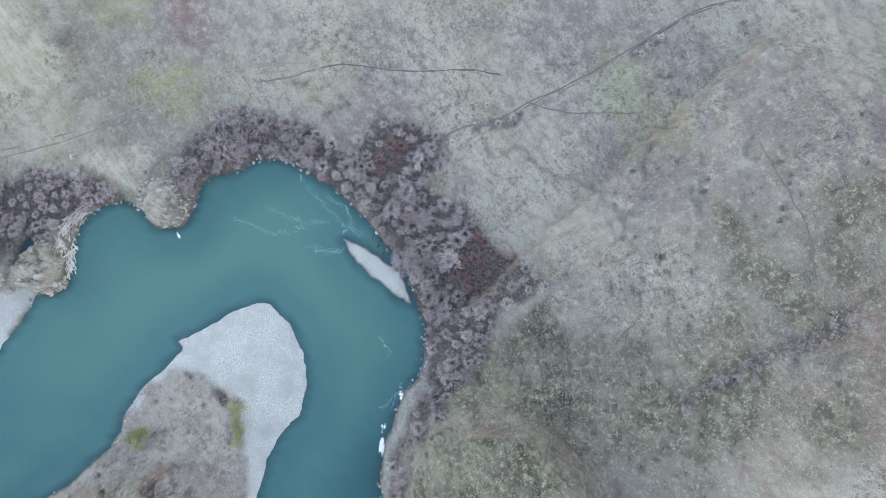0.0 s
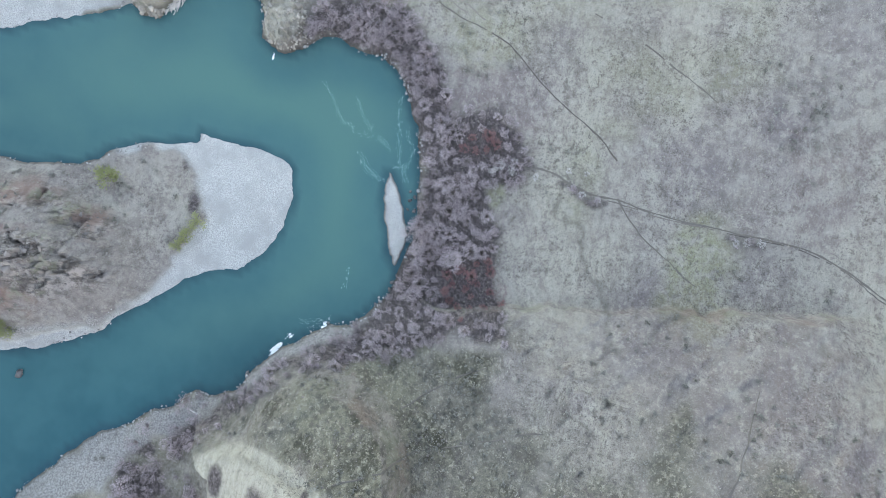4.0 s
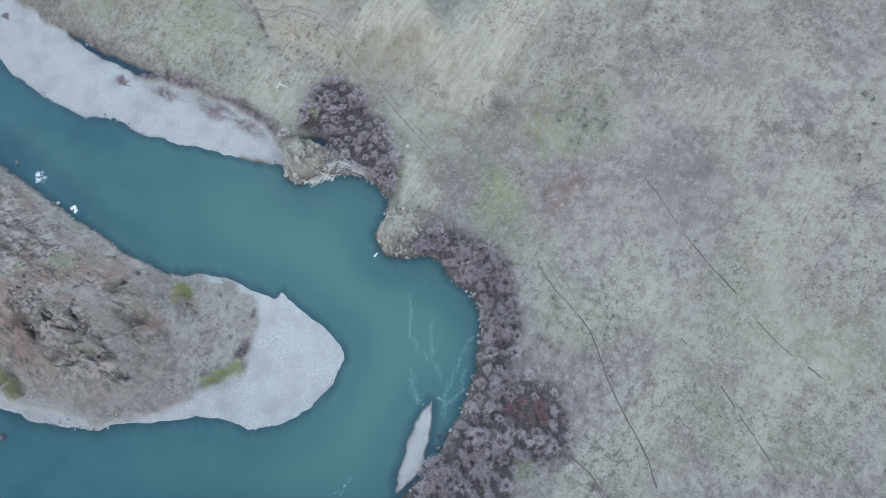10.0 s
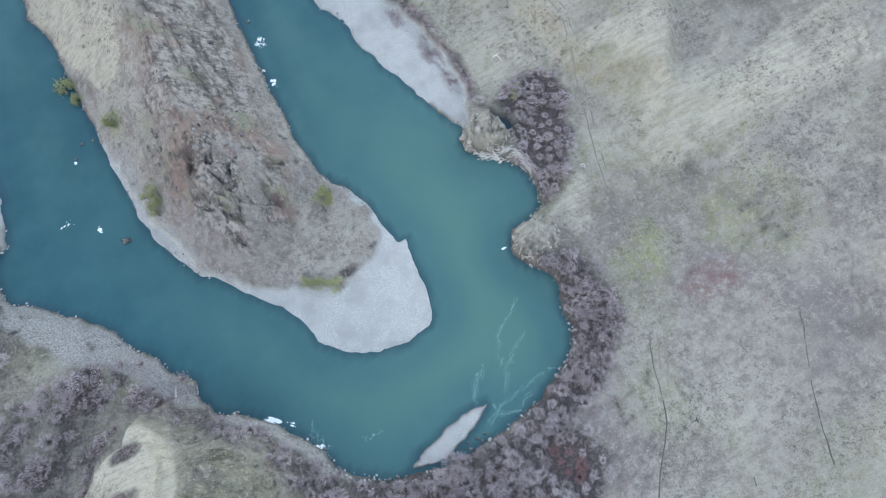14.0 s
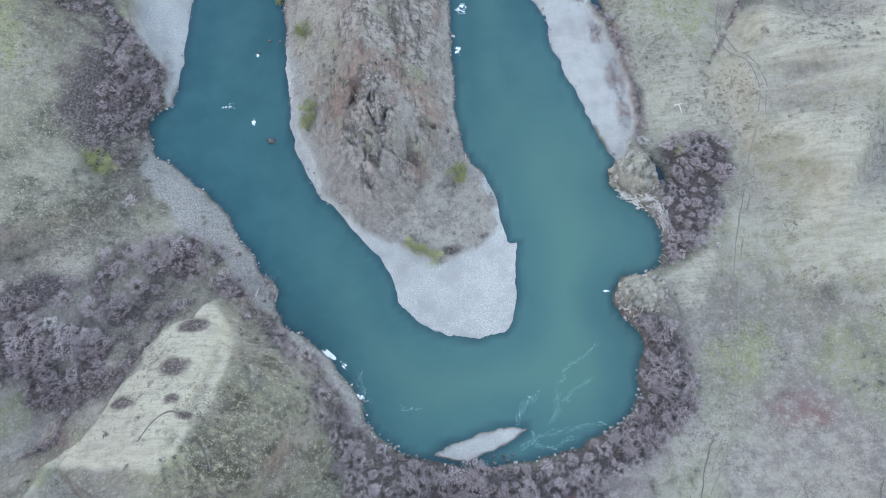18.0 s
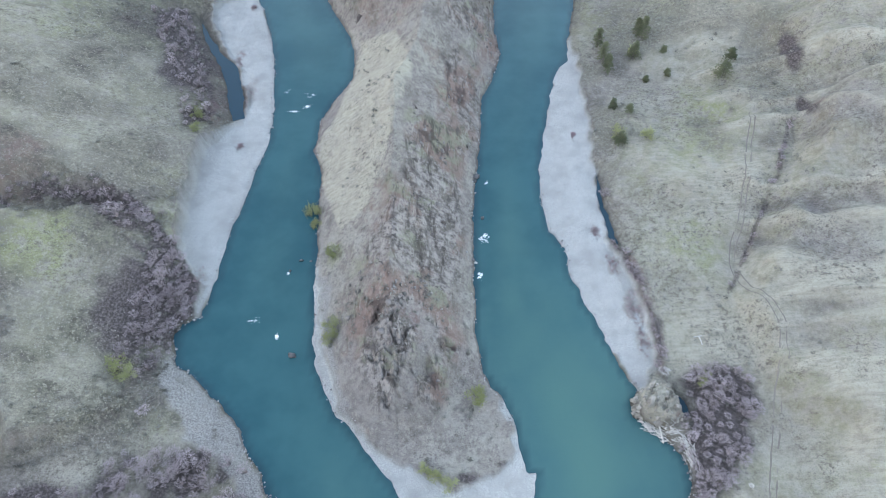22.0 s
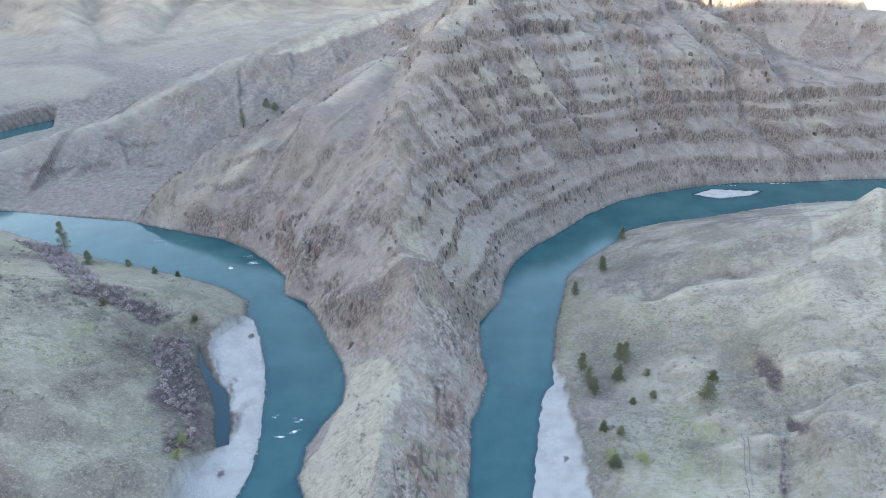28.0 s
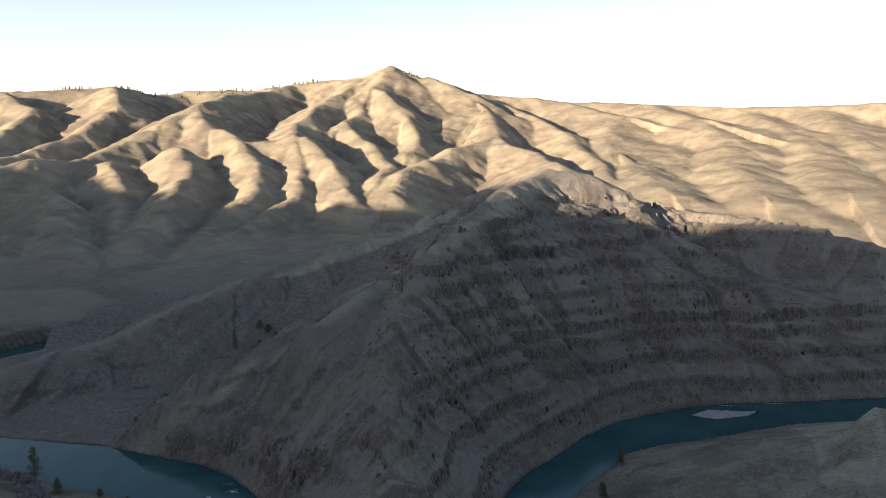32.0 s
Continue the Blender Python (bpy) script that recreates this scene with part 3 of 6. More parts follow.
def land_material():
    m, nt, b = material("dry_hillside", 0.95, 0.1)
    large, mid, fine, grit = noise_node(nt, 0.02, 5), noise_node(nt, 0.25, 6, 0.7), noise_node(nt, 1.3, 5, 0.75), noise_node(nt, 3.2, 3, 0.7)
    comb = nt.nodes.new("ShaderNodeMapping")
    comb.inputs["Rotation"].default_value = (0, 0, radians(32))
    comb.inputs["Scale"].default_value = (0.07, 0.55, 0.25)
    g0 = nt.nodes.new("ShaderNodeNewGeometry")
    nt.links.new(g0.outputs["Position"], comb.inputs["Vector"])
    brushed, patchy = noise_node(nt, 1.6, 4, 0.65, comb.outputs[0]), noise_node(nt, 0.075, 5, 0.7)
    some = ramp(nt, noise_node(nt, 0.031, 3), 0.42, 0.6, (0.15, 1.0))
    col = mix(nt, ramp(nt, large, 0.35, 0.65), (0.275, 0.247, 0.236), (0.35, 0.325, 0.285))
    col = mix(nt, ramp(nt, patchy, 0.5, 0.66, (0.0, 0.7)), col, (0.185, 0.165, 0.152))
    col = mix(nt, ramp(nt, patchy, 0.46, 0.32, (0.0, 0.7)), col, (0.37, 0.35, 0.30))
    col = mix(nt, ramp(nt, mid, 0.46, 0.62, (0.0, 0.75)), col, (0.198, 0.172, 0.165))
    col = mix(nt, math_node(nt, "MULTIPLY", ramp(nt, brushed, 0.54, 0.68, (0.0, 0.24)), some), col, (0.41, 0.385, 0.34))
    col = mix(nt, math_node(nt, "MULTIPLY", ramp(nt, brushed, 0.46, 0.33, (0.0, 0.26)), some), col, (0.15, 0.135, 0.13))
    col = mix(nt, math_node(nt, "MULTIPLY", attr(nt, "lilac"), ramp(nt, mid, 0.3, 0.58)), col, (0.195, 0.168, 0.17))
    col = mix(nt, math_node(nt, "MULTIPLY", attr(nt, "green"), ramp(nt, mid, 0.3, 0.6)), col, (0.265, 0.275, 0.155))
    col = mix(nt, math_node(nt, "MULTIPLY", attr(nt, "red"), ramp(nt, mid, 0.35, 0.6)), col, (0.20, 0.125, 0.125))
    col = mix(nt, math_node(nt, "MULTIPLY", attr(nt, "pale"), ramp(nt, mid, 0.85, 0.45)), col, mix(nt, ramp(nt, brushed, 0.36, 0.6), (0.36, 0.332, 0.275), (0.45, 0.415, 0.345)))
    # olive flank grass, dark enough to carry the knoll's shaded side too
    flank = mix(nt, ramp(nt, mid, 0.4, 0.6), (0.065, 0.063, 0.046), (0.185, 0.172, 0.138))
    flank = mix(nt, ramp(nt, noise_node(nt, 0.8, 5, 0.75), 0.5, 0.66), flank, (0.31, 0.29, 0.232))
    flank = mix(nt, ramp(nt, noise_node(nt, 0.6, 5, 0.75), 0.46, 0.32, (0.0, 0.8)), flank, (0.052, 0.05, 0.038))
    col = mix(nt, math_node(nt, "MULTIPLY", attr(nt, "flank"), 0.98), col, flank)
    col = mix(nt, attr(nt, "gold"), col, mix(nt, ramp(nt, noise_node(nt, 0.012, 6, 0.65), 0.4, 0.62), (0.26, 0.22, 0.18), (0.385, 0.33, 0.255)))
    # scrub cover, also used for the shade in hollows and rill grooves
    scrub = mix(nt, ramp(nt, fine, 0.4, 0.62), (0.042, 0.034, 0.036), (0.165, 0.137, 0.14))
    col = mix(nt, math_node(nt, "MULTIPLY", attr(nt, "scrub"), 0.95), col, scrub)
    keep = math_node(nt, "SUBTRACT", 1.0, math_node(nt, "MULTIPLY", math_node(nt, "MAXIMUM", attr(nt, "flank"), attr(nt, "scrub")), 0.75))
    close = math_node(nt, "SUBTRACT", 1.0, math_node(nt, "MULTIPLY", attr(nt, "far"), 0.7))
    where = math_node(nt, "MULTIPLY", ramp(nt, noise_node(nt, 0.045, 4, 0.6), 0.4, 0.62, (0.25, 1.0)), close)
    keep = math_node(nt, "MULTIPLY", keep, close)
    clump = noise_node(nt, 0.55, 5, 0.7)
    col = mix(nt, math_node(nt, "MULTIPLY", ramp(nt, clump, 0.53, 0.64, (0.0, 0.75)), where), col, (0.125, 0.108, 0.10))
    col = mix(nt, math_node(nt, "MULTIPLY", ramp(nt, clump, 0.46, 0.34, (0.0, 0.5)), keep), col, (0.41, 0.385, 0.335))
    col = mix(nt, math_node(nt, "MULTIPLY", ramp(nt, fine, 0.54, 0.70, (0.0, 0.38)), keep), col, (0.45, 0.425, 0.385))
    col = mix(nt, math_node(nt, "MULTIPLY", ramp(nt, fine, 0.47, 0.34, (0.0, 0.8)), where), col, (0.10, 0.088, 0.083))
    col = mix(nt, math_node(nt, "MULTIPLY", ramp(nt, grit, 0.54, 0.68, (0.0, 0.2)), keep), col, (0.46, 0.44, 0.41))
    col = mix(nt, math_node(nt, "MULTIPLY", ramp(nt, grit, 0.46, 0.34, (0.0, 0.65)), where), col, (0.09, 0.08, 0.077))
    g = nt.nodes.new("ShaderNodeNewGeometry")
    flat = node(nt, "ShaderNodeVectorMath", )
    flat.operation = "MULTIPLY"
    nt.links.new(g.outputs["Position"], flat.inputs[0])
    flat.inputs[1].default_value = (1.0, 1.0, 0.22)
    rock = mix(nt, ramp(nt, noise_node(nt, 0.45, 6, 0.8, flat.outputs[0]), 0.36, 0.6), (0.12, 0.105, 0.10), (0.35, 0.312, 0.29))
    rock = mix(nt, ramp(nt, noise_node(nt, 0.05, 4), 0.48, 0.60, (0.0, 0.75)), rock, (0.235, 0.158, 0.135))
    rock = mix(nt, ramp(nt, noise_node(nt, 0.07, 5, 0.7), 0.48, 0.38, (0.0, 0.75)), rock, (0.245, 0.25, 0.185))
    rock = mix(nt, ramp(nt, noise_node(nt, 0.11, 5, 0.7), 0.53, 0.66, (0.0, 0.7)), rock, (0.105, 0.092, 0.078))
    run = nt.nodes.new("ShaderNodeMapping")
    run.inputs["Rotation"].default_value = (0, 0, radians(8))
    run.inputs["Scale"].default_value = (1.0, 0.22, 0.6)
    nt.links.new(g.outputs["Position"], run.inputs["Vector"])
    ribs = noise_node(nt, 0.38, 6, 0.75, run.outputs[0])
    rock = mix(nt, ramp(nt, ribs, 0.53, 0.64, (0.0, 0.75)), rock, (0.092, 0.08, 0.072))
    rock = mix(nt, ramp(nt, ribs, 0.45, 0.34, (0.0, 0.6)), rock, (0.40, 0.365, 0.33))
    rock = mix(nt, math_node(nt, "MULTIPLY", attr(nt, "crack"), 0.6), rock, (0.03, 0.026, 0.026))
    col = mix(nt, math_node(nt, "MULTIPLY", attr(nt, "soil_shade"), 0.85), col, mix(nt, ramp(nt, mid, 0.38, 0.62), (0.185, 0.162, 0.154), (0.30, 0.272, 0.255)))
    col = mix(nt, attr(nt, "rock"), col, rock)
    peb = mix(nt, ramp(nt, noise_node(nt, 3.0, 4, 0.8), 0.35, 0.65), (0.31, 0.31, 0.305), (0.57, 0.57, 0.56))
    peb = mix(nt, ramp(nt, noise_node(nt, 0.12, 5), 0.4, 0.7), peb, (0.36, 0.355, 0.35))
    flute = ramp(nt, noise_node(nt, 0.8, 4, 0.7, flat.outputs[0]), 0.4, 0.6)
    col = mix(nt, math_node(nt, "MULTIPLY", attr(nt, "cliff"), 0.75), col, mix(nt, flute, (0.055, 0.046, 0.044), (0.20, 0.165, 0.15)))
    col = mix(nt, math_node(nt, "MULTIPLY", attr(nt, "streak"), 0.7), col, (0.19, 0.155, 0.138))
    cob = mix(nt, ramp(nt, noise_node(nt, 2.2, 4, 0.8), 0.38, 0.62), (0.17, 0.16, 0.16), (0.44, 0.43, 0.42))
    col = mix(nt, math_node(nt, "MULTIPLY", attr(nt, "cobble"), 0.75), col, cob)
    col = mix(nt, attr(nt, "gravel"), col, peb)
    col = mix(nt, attr(nt, "wet"), col, (0.05, 0.05, 0.045))
    col = mix(nt, math_node(nt, "MULTIPLY", attr(nt, "rut"), 0.75), col, (0.09, 0.08, 0.075))
    dry = nt.nodes.new("ShaderNodeMix")
    dry.data_type, dry.blend_type = "RGBA", "MULTIPLY"
    dry.inputs["Factor"].default_value, dry.inputs[7].default_value = 1.0, (1.01, 1.0, 0.98, 1.0)
    nt.links.new(col, dry.inputs[6])
    nt.links.new(dry.outputs[2], b.inputs["Base Color"])
    h = math_node(nt, "ADD", math_node(nt, "MULTIPLY", mid, 2.0), math_node(nt, "ADD", fine, math_node(nt, "MULTIPLY", grit, 0.5)))
    bump(nt, b, h, 0.8, 0.7)
    return m


def water_material():
    m, nt, b = material("river_water", 0.08, 0.5)
    b.inputs["IOR"].default_value = 1.33
    big = noise_node(nt, 0.03, 4)
    col = mix(nt, ramp(nt, big, 0.35, 0.65), (0.013, 0.074, 0.09), (0.025, 0.1, 0.112))
    col = mix(nt, attr(nt, "bend"), col, mix(nt, ramp(nt, big, 0.3, 0.7), (0.036, 0.112, 0.118), (0.05, 0.132, 0.128)))
    # lighter midstream, darker banks and pools: reflected sky and hills kept in colour
    col = mix(nt, attr(nt, "deep"), col, (0.06, 0.148, 0.133))
    col = mix(nt, attr(nt, "edge"), col, (0.012, 0.042, 0.062))
    nt.links.new(col, b.inputs["Base Color"])
    bump(nt, b, noise_node(nt, 0.7, 4, 0.6), 0.25, 0.12)
    return m


LAND = land_material()
WATER = water_material()


# ---- ground: one sheet in rings round the place below the eye, cut into its landforms ----
def mesh_grid(name, xs, ys, zs, keep, attrs, mat, wrap):
    """A sheet from a grid of points; keep says which of its squares belong."""
    nr, na = xs.shape
    idx = np.arange(nr * na).reshape(nr, na)
    if wrap:
        a, b = idx, np.roll(idx, -1, 1)
        quads = np.stack([a[:-1], b[:-1], b[1:], a[1:]], -1)
    else:
        quads = np.stack([idx[:-1, :-1], idx[:-1, 1:], idx[1:, 1:], idx[1:, :-1]], -1)
    quads = quads[keep]
    used, inv = np.unique(quads.ravel(), return_inverse=True)
    me = bpy.data.meshes.new(name)
    co = np.stack([xs.ravel()[used], ys.ravel()[used], zs.ravel()[used]], 1).astype(np.float32)
    n = len(quads)
    me.vertices.add(len(co))
    me.vertices.foreach_set("co", co.ravel())
    me.loops.add(n * 4)
    me.loops.foreach_set("vertex_index", inv.astype(np.int32).ravel())
    me.polygons.add(n)
    me.polygons.foreach_set("loop_start", np.arange(0, n * 4, 4, dtype=np.int32))
    me.polygons.foreach_set("loop_total", np.full(n, 4, np.int32))
    for key, val in attrs.items():
        layer = me.attributes.new(key, "FLOAT", "POINT")
        layer.data.foreach_set("value", val.ravel()[used].astype(np.float32))
    me.update(calc_edges=True)
    me.polygons.foreach_set("use_smooth", np.ones(n, bool))
    me.materials.append(mat)
    return new(name, me)


def blob(x, y, cx, cy, rx, ry, turn=0.0, soft=0.35):
    c, s = math.cos(radians(turn)), math.sin(radians(turn))
    u, v = (c * (x - cx) + s * (y - cy)) / rx, (-s * (x - cx) + c * (y - cy)) / ry
    w = np.hypot(u, v) + 0.35 * fbm(x / (0.5 * min(rx, ry) + 2), y / (0.5 * min(rx, ry) + 2), 3, int(abs(cx) + abs(cy)))
    return smooth(1 + soft, 1 - soft, w)


# stretches of cover on the ground
THICKETS = {
    "bend": "53.2,52.3 55.5,37.9 50.2,23.9 38.8,17.2 23.4,12.4 10.2,11.0 -6.2,13.6 -18.5,19.3 -28.6,28.8 -36.5,41.3 -45.2,50.5 -57.8,54.5 -49.9,48.0 -38.9,38.2 -31.6,20.6 -26.5,5.6 -18.3,-6.2 -18.6,-19.0 -9.2,-17.2 0.3,-13.0 8.4,-12.4 21.5,-6.9 24.2,-14.3 29.0,-18.4 39.2,-13.9 44.3,-7.0 42.7,2.5 39.8,5.7 52.0,11.8 61.5,18.6 69.1,25.6 61.1,48.2",
    "point": "69.5,105.9 77.5,109.6 87.6,108.3 90.4,101.6 87.5,90.4 83.0,79.4 75.5,70.4 66.4,67.0 67.7,78.1 65.6,83.6 67.5,92.2 71.2,99.0",
    "east_bank": "54.0,50.0 58.0,47.8 57.8,40.0 55.0,32.1 50.3,21.9 44.6,18.0 46.9,12.0 54.8,16.6 63.9,25.1 69.9,32.1 68.9,44.8 63.0,51.3",
    "west": "-73.7,79.9 -57.8,72.9 -50.0,62.5 -48.0,52.1 -40.2,47.3 -32.8,39.2 -24.0,26.8 -24.9,20.4 -31.1,23.0 -38.8,38.5 -50.0,50.0 -60.0,57.4 -66.6,61.8 -75.5,57.0 -84.0,44.5 -88.5,33.9 -102.1,25.4 -120.8,35.8 -126.7,35.5 -130.8,60.8 -116.7,68.4 -103.7,64.4 -96.4,77.4 -84.0,82.0",
    "cove": "-100.1,155.6 -95.8,160.0 -89.7,136.1 -88.2,127.7 -93.9,123.0 -93.4,110.9 -99.3,102.3 -107.5,104.6 -106.8,126.2 -105.4,144.1",
    "bar_edge": "55.4,195.4 56.1,167.2 62.0,144.4 65.6,122.3 64.4,106.5 60.4,111.3 62.9,127.0 58.4,143.6 54.9,160.7",
    "gulch": "-124.7,171.0 -111.9,164.5 -100.6,149.6 -90.8,129.8 -93.7,117.9 -101.7,131.8 -108.6,146.9 -134.6,169.0 -151.2,168.2",
    "pool_edge": "-134,302 -120,270 -108,242 -104,222 -112,214 -121,240 -134,268 -148,298",
    "flat": "-287.5,419 -256.4,420 -183.6,327 -160.3,326 -143.4,317 -150.6,305 -171.7,311 -189.7,310 -252.8,390",
}
THICKETS = {k: pts(v) for k, v in THICKETS.items()}
PALE_FACES = [pts(v) for v in (
    "-64.0,57.0 -57.0,48.3 -55.0,39.1 -55.6,27.9 -59.9,17.1 -63.2,9.7 -97,13 -85.6,22.2 -78.1,36.0 -76.6,47.0 -68.5,51.8",
    "-46.3,278.4 -28.7,268.3 -19.1,234.2 -25.5,192.7 -32.0,165.3 -42.2,159.3 -53.3,188.4 -58.7,210.8 -50.1,224.6",
    "243.6,464 297.5,504 221.6,335 202.5,293.7 179.6,310",
    "55.9,102.9 61.5,103.8 65.0,96.2 64.4,91.5 59.4,90.3 54.0,95.1", "52.4,62.8 62.5,65.5 64.5,60.4 62.3,53.6 55.7,50.2 52.0,55.8",
    "-188.9,745 -116.2,796 -1.1,863 32.9,862 -14.4,829 -90.7,793 -137.7,765",
    "63.9,62.1 80.4,71.3 81.5,65.2 73.5,51.4 68.5,52.8")]
COBBLES = [pts(v) for v in (
    "-93.0,113.7 -79.7,101.7 -65.1,87.2 -61.7,80.7 -49.3,63.2 -49.1,54.6 -55.8,59.8 -63.6,69.9 -69.9,77.3 -83.1,87.6 -94.0,103.4",
    "-48.2,53.0 -41.3,49.1 -31.4,39.4 -23.4,29.2 -18.8,19.2 -25.2,23.5 -34.1,37.2 -42.3,46.1",
    "-50.9,152.2 -48.0,121.0 -37.4,92.8 -29.7,85.3 -33.4,93.3 -39.9,111.9 -44.1,139.4")]
# the knoll's olive flank, darkened also to stand for its shaded side
FLANK = pts("-62.5,57.5 -49.2,48.4 -34.3,26.2 -25.6,5.9 -21.8,-17.0 -38.5,-19.8 -57.1,-15.9 -62.8,9.7 -59.5,17 -55.2,28 -54.6,39 -56.4,48")
PYRAMID = pts("-197.9,455 -156.1,480 -135.9,577 -67.8,584 -10.5,593 34.7,643 130.0,820 199.8,799 660,1612 430,684 364,547 234.9,533 136.1,502 59.6,412 32.7,371 22.0,331 -22.1,275.3 -66.7,324 -103.1,378 -144.0,425")
LEFT_BACK = pts("-361,548 -330,681 -332,896 -183.5,748 -76.6,618 -140.7,599 -157.0,483 -197.3,458 -330,488")
FLANK_C = pts("-138.0,113.6 -120.9,129.0 -107.8,136.3 -95.3,125.4 -95.5,103.6 -79.7,91.0 -69.8,83.4 -122.5,76.6")
FLANK_B = pts("-46.8,47.2 -30.6,25.5 -23.4,4.3 -23.3,-14.9 -39.7,-26.8 -47.4,-50.7 -61.7,-74.3 -82.5,-60.7 -87.2,-37.1")
GREENS = pts("95.5,204.5,5,6 82.8,158.1,11,10 123.9,291.4,5,14 -140.3,146.5,11,14 -109.4,221.8,6,9 103.0,226.1,5,5 -45.4,11.2,24,12 23.3,-9.6,6,3 -39.2,27.4,16,6 -22.3,3.8,5,3 8.9,-67.4,18,9 120.8,35.0,16,16 84.2,40.0,9,9 122.4,66.3,18,14 -100.8,16.4,9,9 -119.5,29.6,7,7 75.3,103.7,3,4 -42.8,149.4,3,5")
BAR_SCRUB = pts("-101.9,267.2,2.5,7 -93.4,242.5,3.5,12 -90.0,210.5,1.4,1.6 -103.1,311,1.6,2.2 54.6,150.9,2.2,6 58.8,132.1,3,8 60.3,121.3,2.4,7 50.1,166.8,1.6,2.6 46.7,218.3,0.8,1.5 -92.1,140.1,4,8")
LILACS = pts("-38,-62,24,20 -30,-92,22,16 96,20,20,13 112,2,22,14 13.9,-13.8,4.2,12 63.2,-44.6,16,9 64.5,-65.4,9,7 53.9,-12.7,12,8 37.9,-55.5,7,5 65.8,-17.6,10,9 46.9,2.3,6,10 56.1,-81.3,9,9 -21.4,-38.9,12,9 -6.4,-57.5,14,8 -14.9,-58.8,16,10 -38.9,-71.5,18,8 -28.7,-41.3,9,9 80.1,7.3,14,7 35.4,-61.4,14,7 84.6,106.1,9,7 -141.6,212.5,12,9 -165.8,215.0,9,8 87.5,177.6,4,4 98.8,23.6,8,6 -67.8,94.0,9,12 -53.4,77.2,7,10")
VALLEY_SCRUB = pts("-469,726 -434,746 -403,772 -380,801 -360,792 -378,756 -430,713 -456,699")
CLEFTS = [(w, pts(t)) for w, t in (
    (1.0, "130.1,214.6 122.3,196.4 110.8,173.8 101.2,154.7 91.6,138.6"),
    (3.2, "-160.5,163.2 -151.2,168.2 -138.0,169.8 -124.9,169.9 -113.9,164.5 -104.5,154.6 -96.9,145.7 -91.5,133.6"),
    # second here: crevice under the knoll's edge, its shadow drawn as dark cover
    (1.2, "-59.5,84.1 -54.4,86.2 -50.2,88.2 -43.9,86.4"), (1.5, "-76.5,57.1 -80.0,51.1 -85.5,40.8 -88.1,32.4"),
    (2.4, "-60.3,-25 -59.7,-34 -59.3,-43 -58.7,-51.5 -59.9,-58.7 -58.7,-69.3"), (1.1, "27.7,-26.3 25.0,-33.0 22.9,-36.2 24.8,-39.5"), (1.0, "20.2,-73.4 18.9,-82.8"),
    (1.3, "-113.7,17.0 -104.0,21.0 -101.9,27.0 -101.7,35.2"))]
PATHS = [pts(t) for t in ("76.1,-26.2 74.5,-30.1", "70.4,-40.4 66.2,-48.4 62.0,-55.8 55.8,-64.7", "91.7,-43.1 88.5,-54.0 86.5,-64.7",
    "-70.4,17.0 -67.4,22.9 -63.3,24.8 -58.0,19.1 -52.8,8.1 -49.5,-2.5 -44.6,-15.5 -39.2,-26.9 -37.0,-35.9", "-40.5,4.5 -34.3,-2.0 -29.5,-8.7 -25.4,-15.9",
    "-17.1,-81.0 -23.7,-77.6 -34.5,-74.2 -43.4,-71.4 -49.1,-68.4", "112.3,4.6 105.4,-9.8 99.8,-24.4 94.9,-38.8", "26.0,-43.0 18.3,-48.9 10.7,-59.3 6.0,-67.8")]
REDS = pts("-104,232,4,12 -112,262,4,12 64,118,2.5,10 60,148,2.5,8 -6.0,-9.0,3.6,9 32.7,-2.8,5,5 -56.5,-47,8,6 -68.6,-67,10,7 -80,-39,9,8 -76,-54,10,8 -61,-74,9,6 62.3,133.8,3,14 -94.9,245.9,4,16 -18.8,117.6,7,5 -157.1,174.5,10,12 -104.3,19.5,6,6 -19.1,112.8,7,5 96.6,23.7,9,6")
DARKS = pts("-107.1,126.4,12,18 -121.8,251.3,9,14 -104.0,128.9,9,16 -67.2,35.9,3.6,2.6 -65.8,47.6,3.8,2.2 -77.6,26.7,3.4,1.8 -65.2,27.2,2,1.2 -61.4,23.0,1.6,1 15.6,77.8,4,1 3.7,73.3,4,1.6 138.7,252.4,3,12 136.7,219.1,2,8")


# bands along the crests, paler in colour to stand for light there
LIT_CRESTS = [(w, pts(t)) for w, t in (
    (15, "-200,454 -180,460 -161.5,468 -142,475 -125,490 -104,495 -83,495 -65,516 -46,549"),
    (13, "-1,553 22.5,588 51,652 84,720 123,793"), (14, "-173,758 -139,779 -104,798 -28,857 13,868"), (12, "-340,588 -300,634 -257,690 -212,736"))]
HUMP = pts("-560,775 -505,800 -430,840 -384,822 -402,774 -474,730 -540,700")
SLOPES = pts("-52,-56,22,16 -70,-50,18,16 -44,-36,14,12 -46,-80,16,12 -36,-60,12,14")
RAVINES = [(w, pts(t)) for w, t in (
    (5, "310,740 302,681 294,611 298,567 300,540"), (5, "168,735 182,700 199,657 204,596 214,545"), (4, "130,720 140,660 150,600 158,530"), (4, "80,650 95,590 105,530 112,485"), (4, "240,735 246,670 250,610 256,545"))]
CLIFF_LINES = [(w, pts(t)) for w, t in ((5, "-309,566 -296,574 -285,577 -268,581 -249,584"), (4, "-300,600 -282,608 -262,612"), (4, "-286,661 -275,665 -262,668"), (5, "-194,464 -174,463 -152,461 -136,461"),
    (4, "-83,440 -68,442 -48,433 -33,414"), (5, "-178,449 -158,444 -133,432"), (5, "-126,436 -106,435 -90,430"), (4, "-339,537 -325,551 -307,561"),
    (4, "-163,473 -147,478 -126,476"), (5, "-53,370 -39,362 -25,345"), (5, "-82,379 -66,368 -51,350"))]


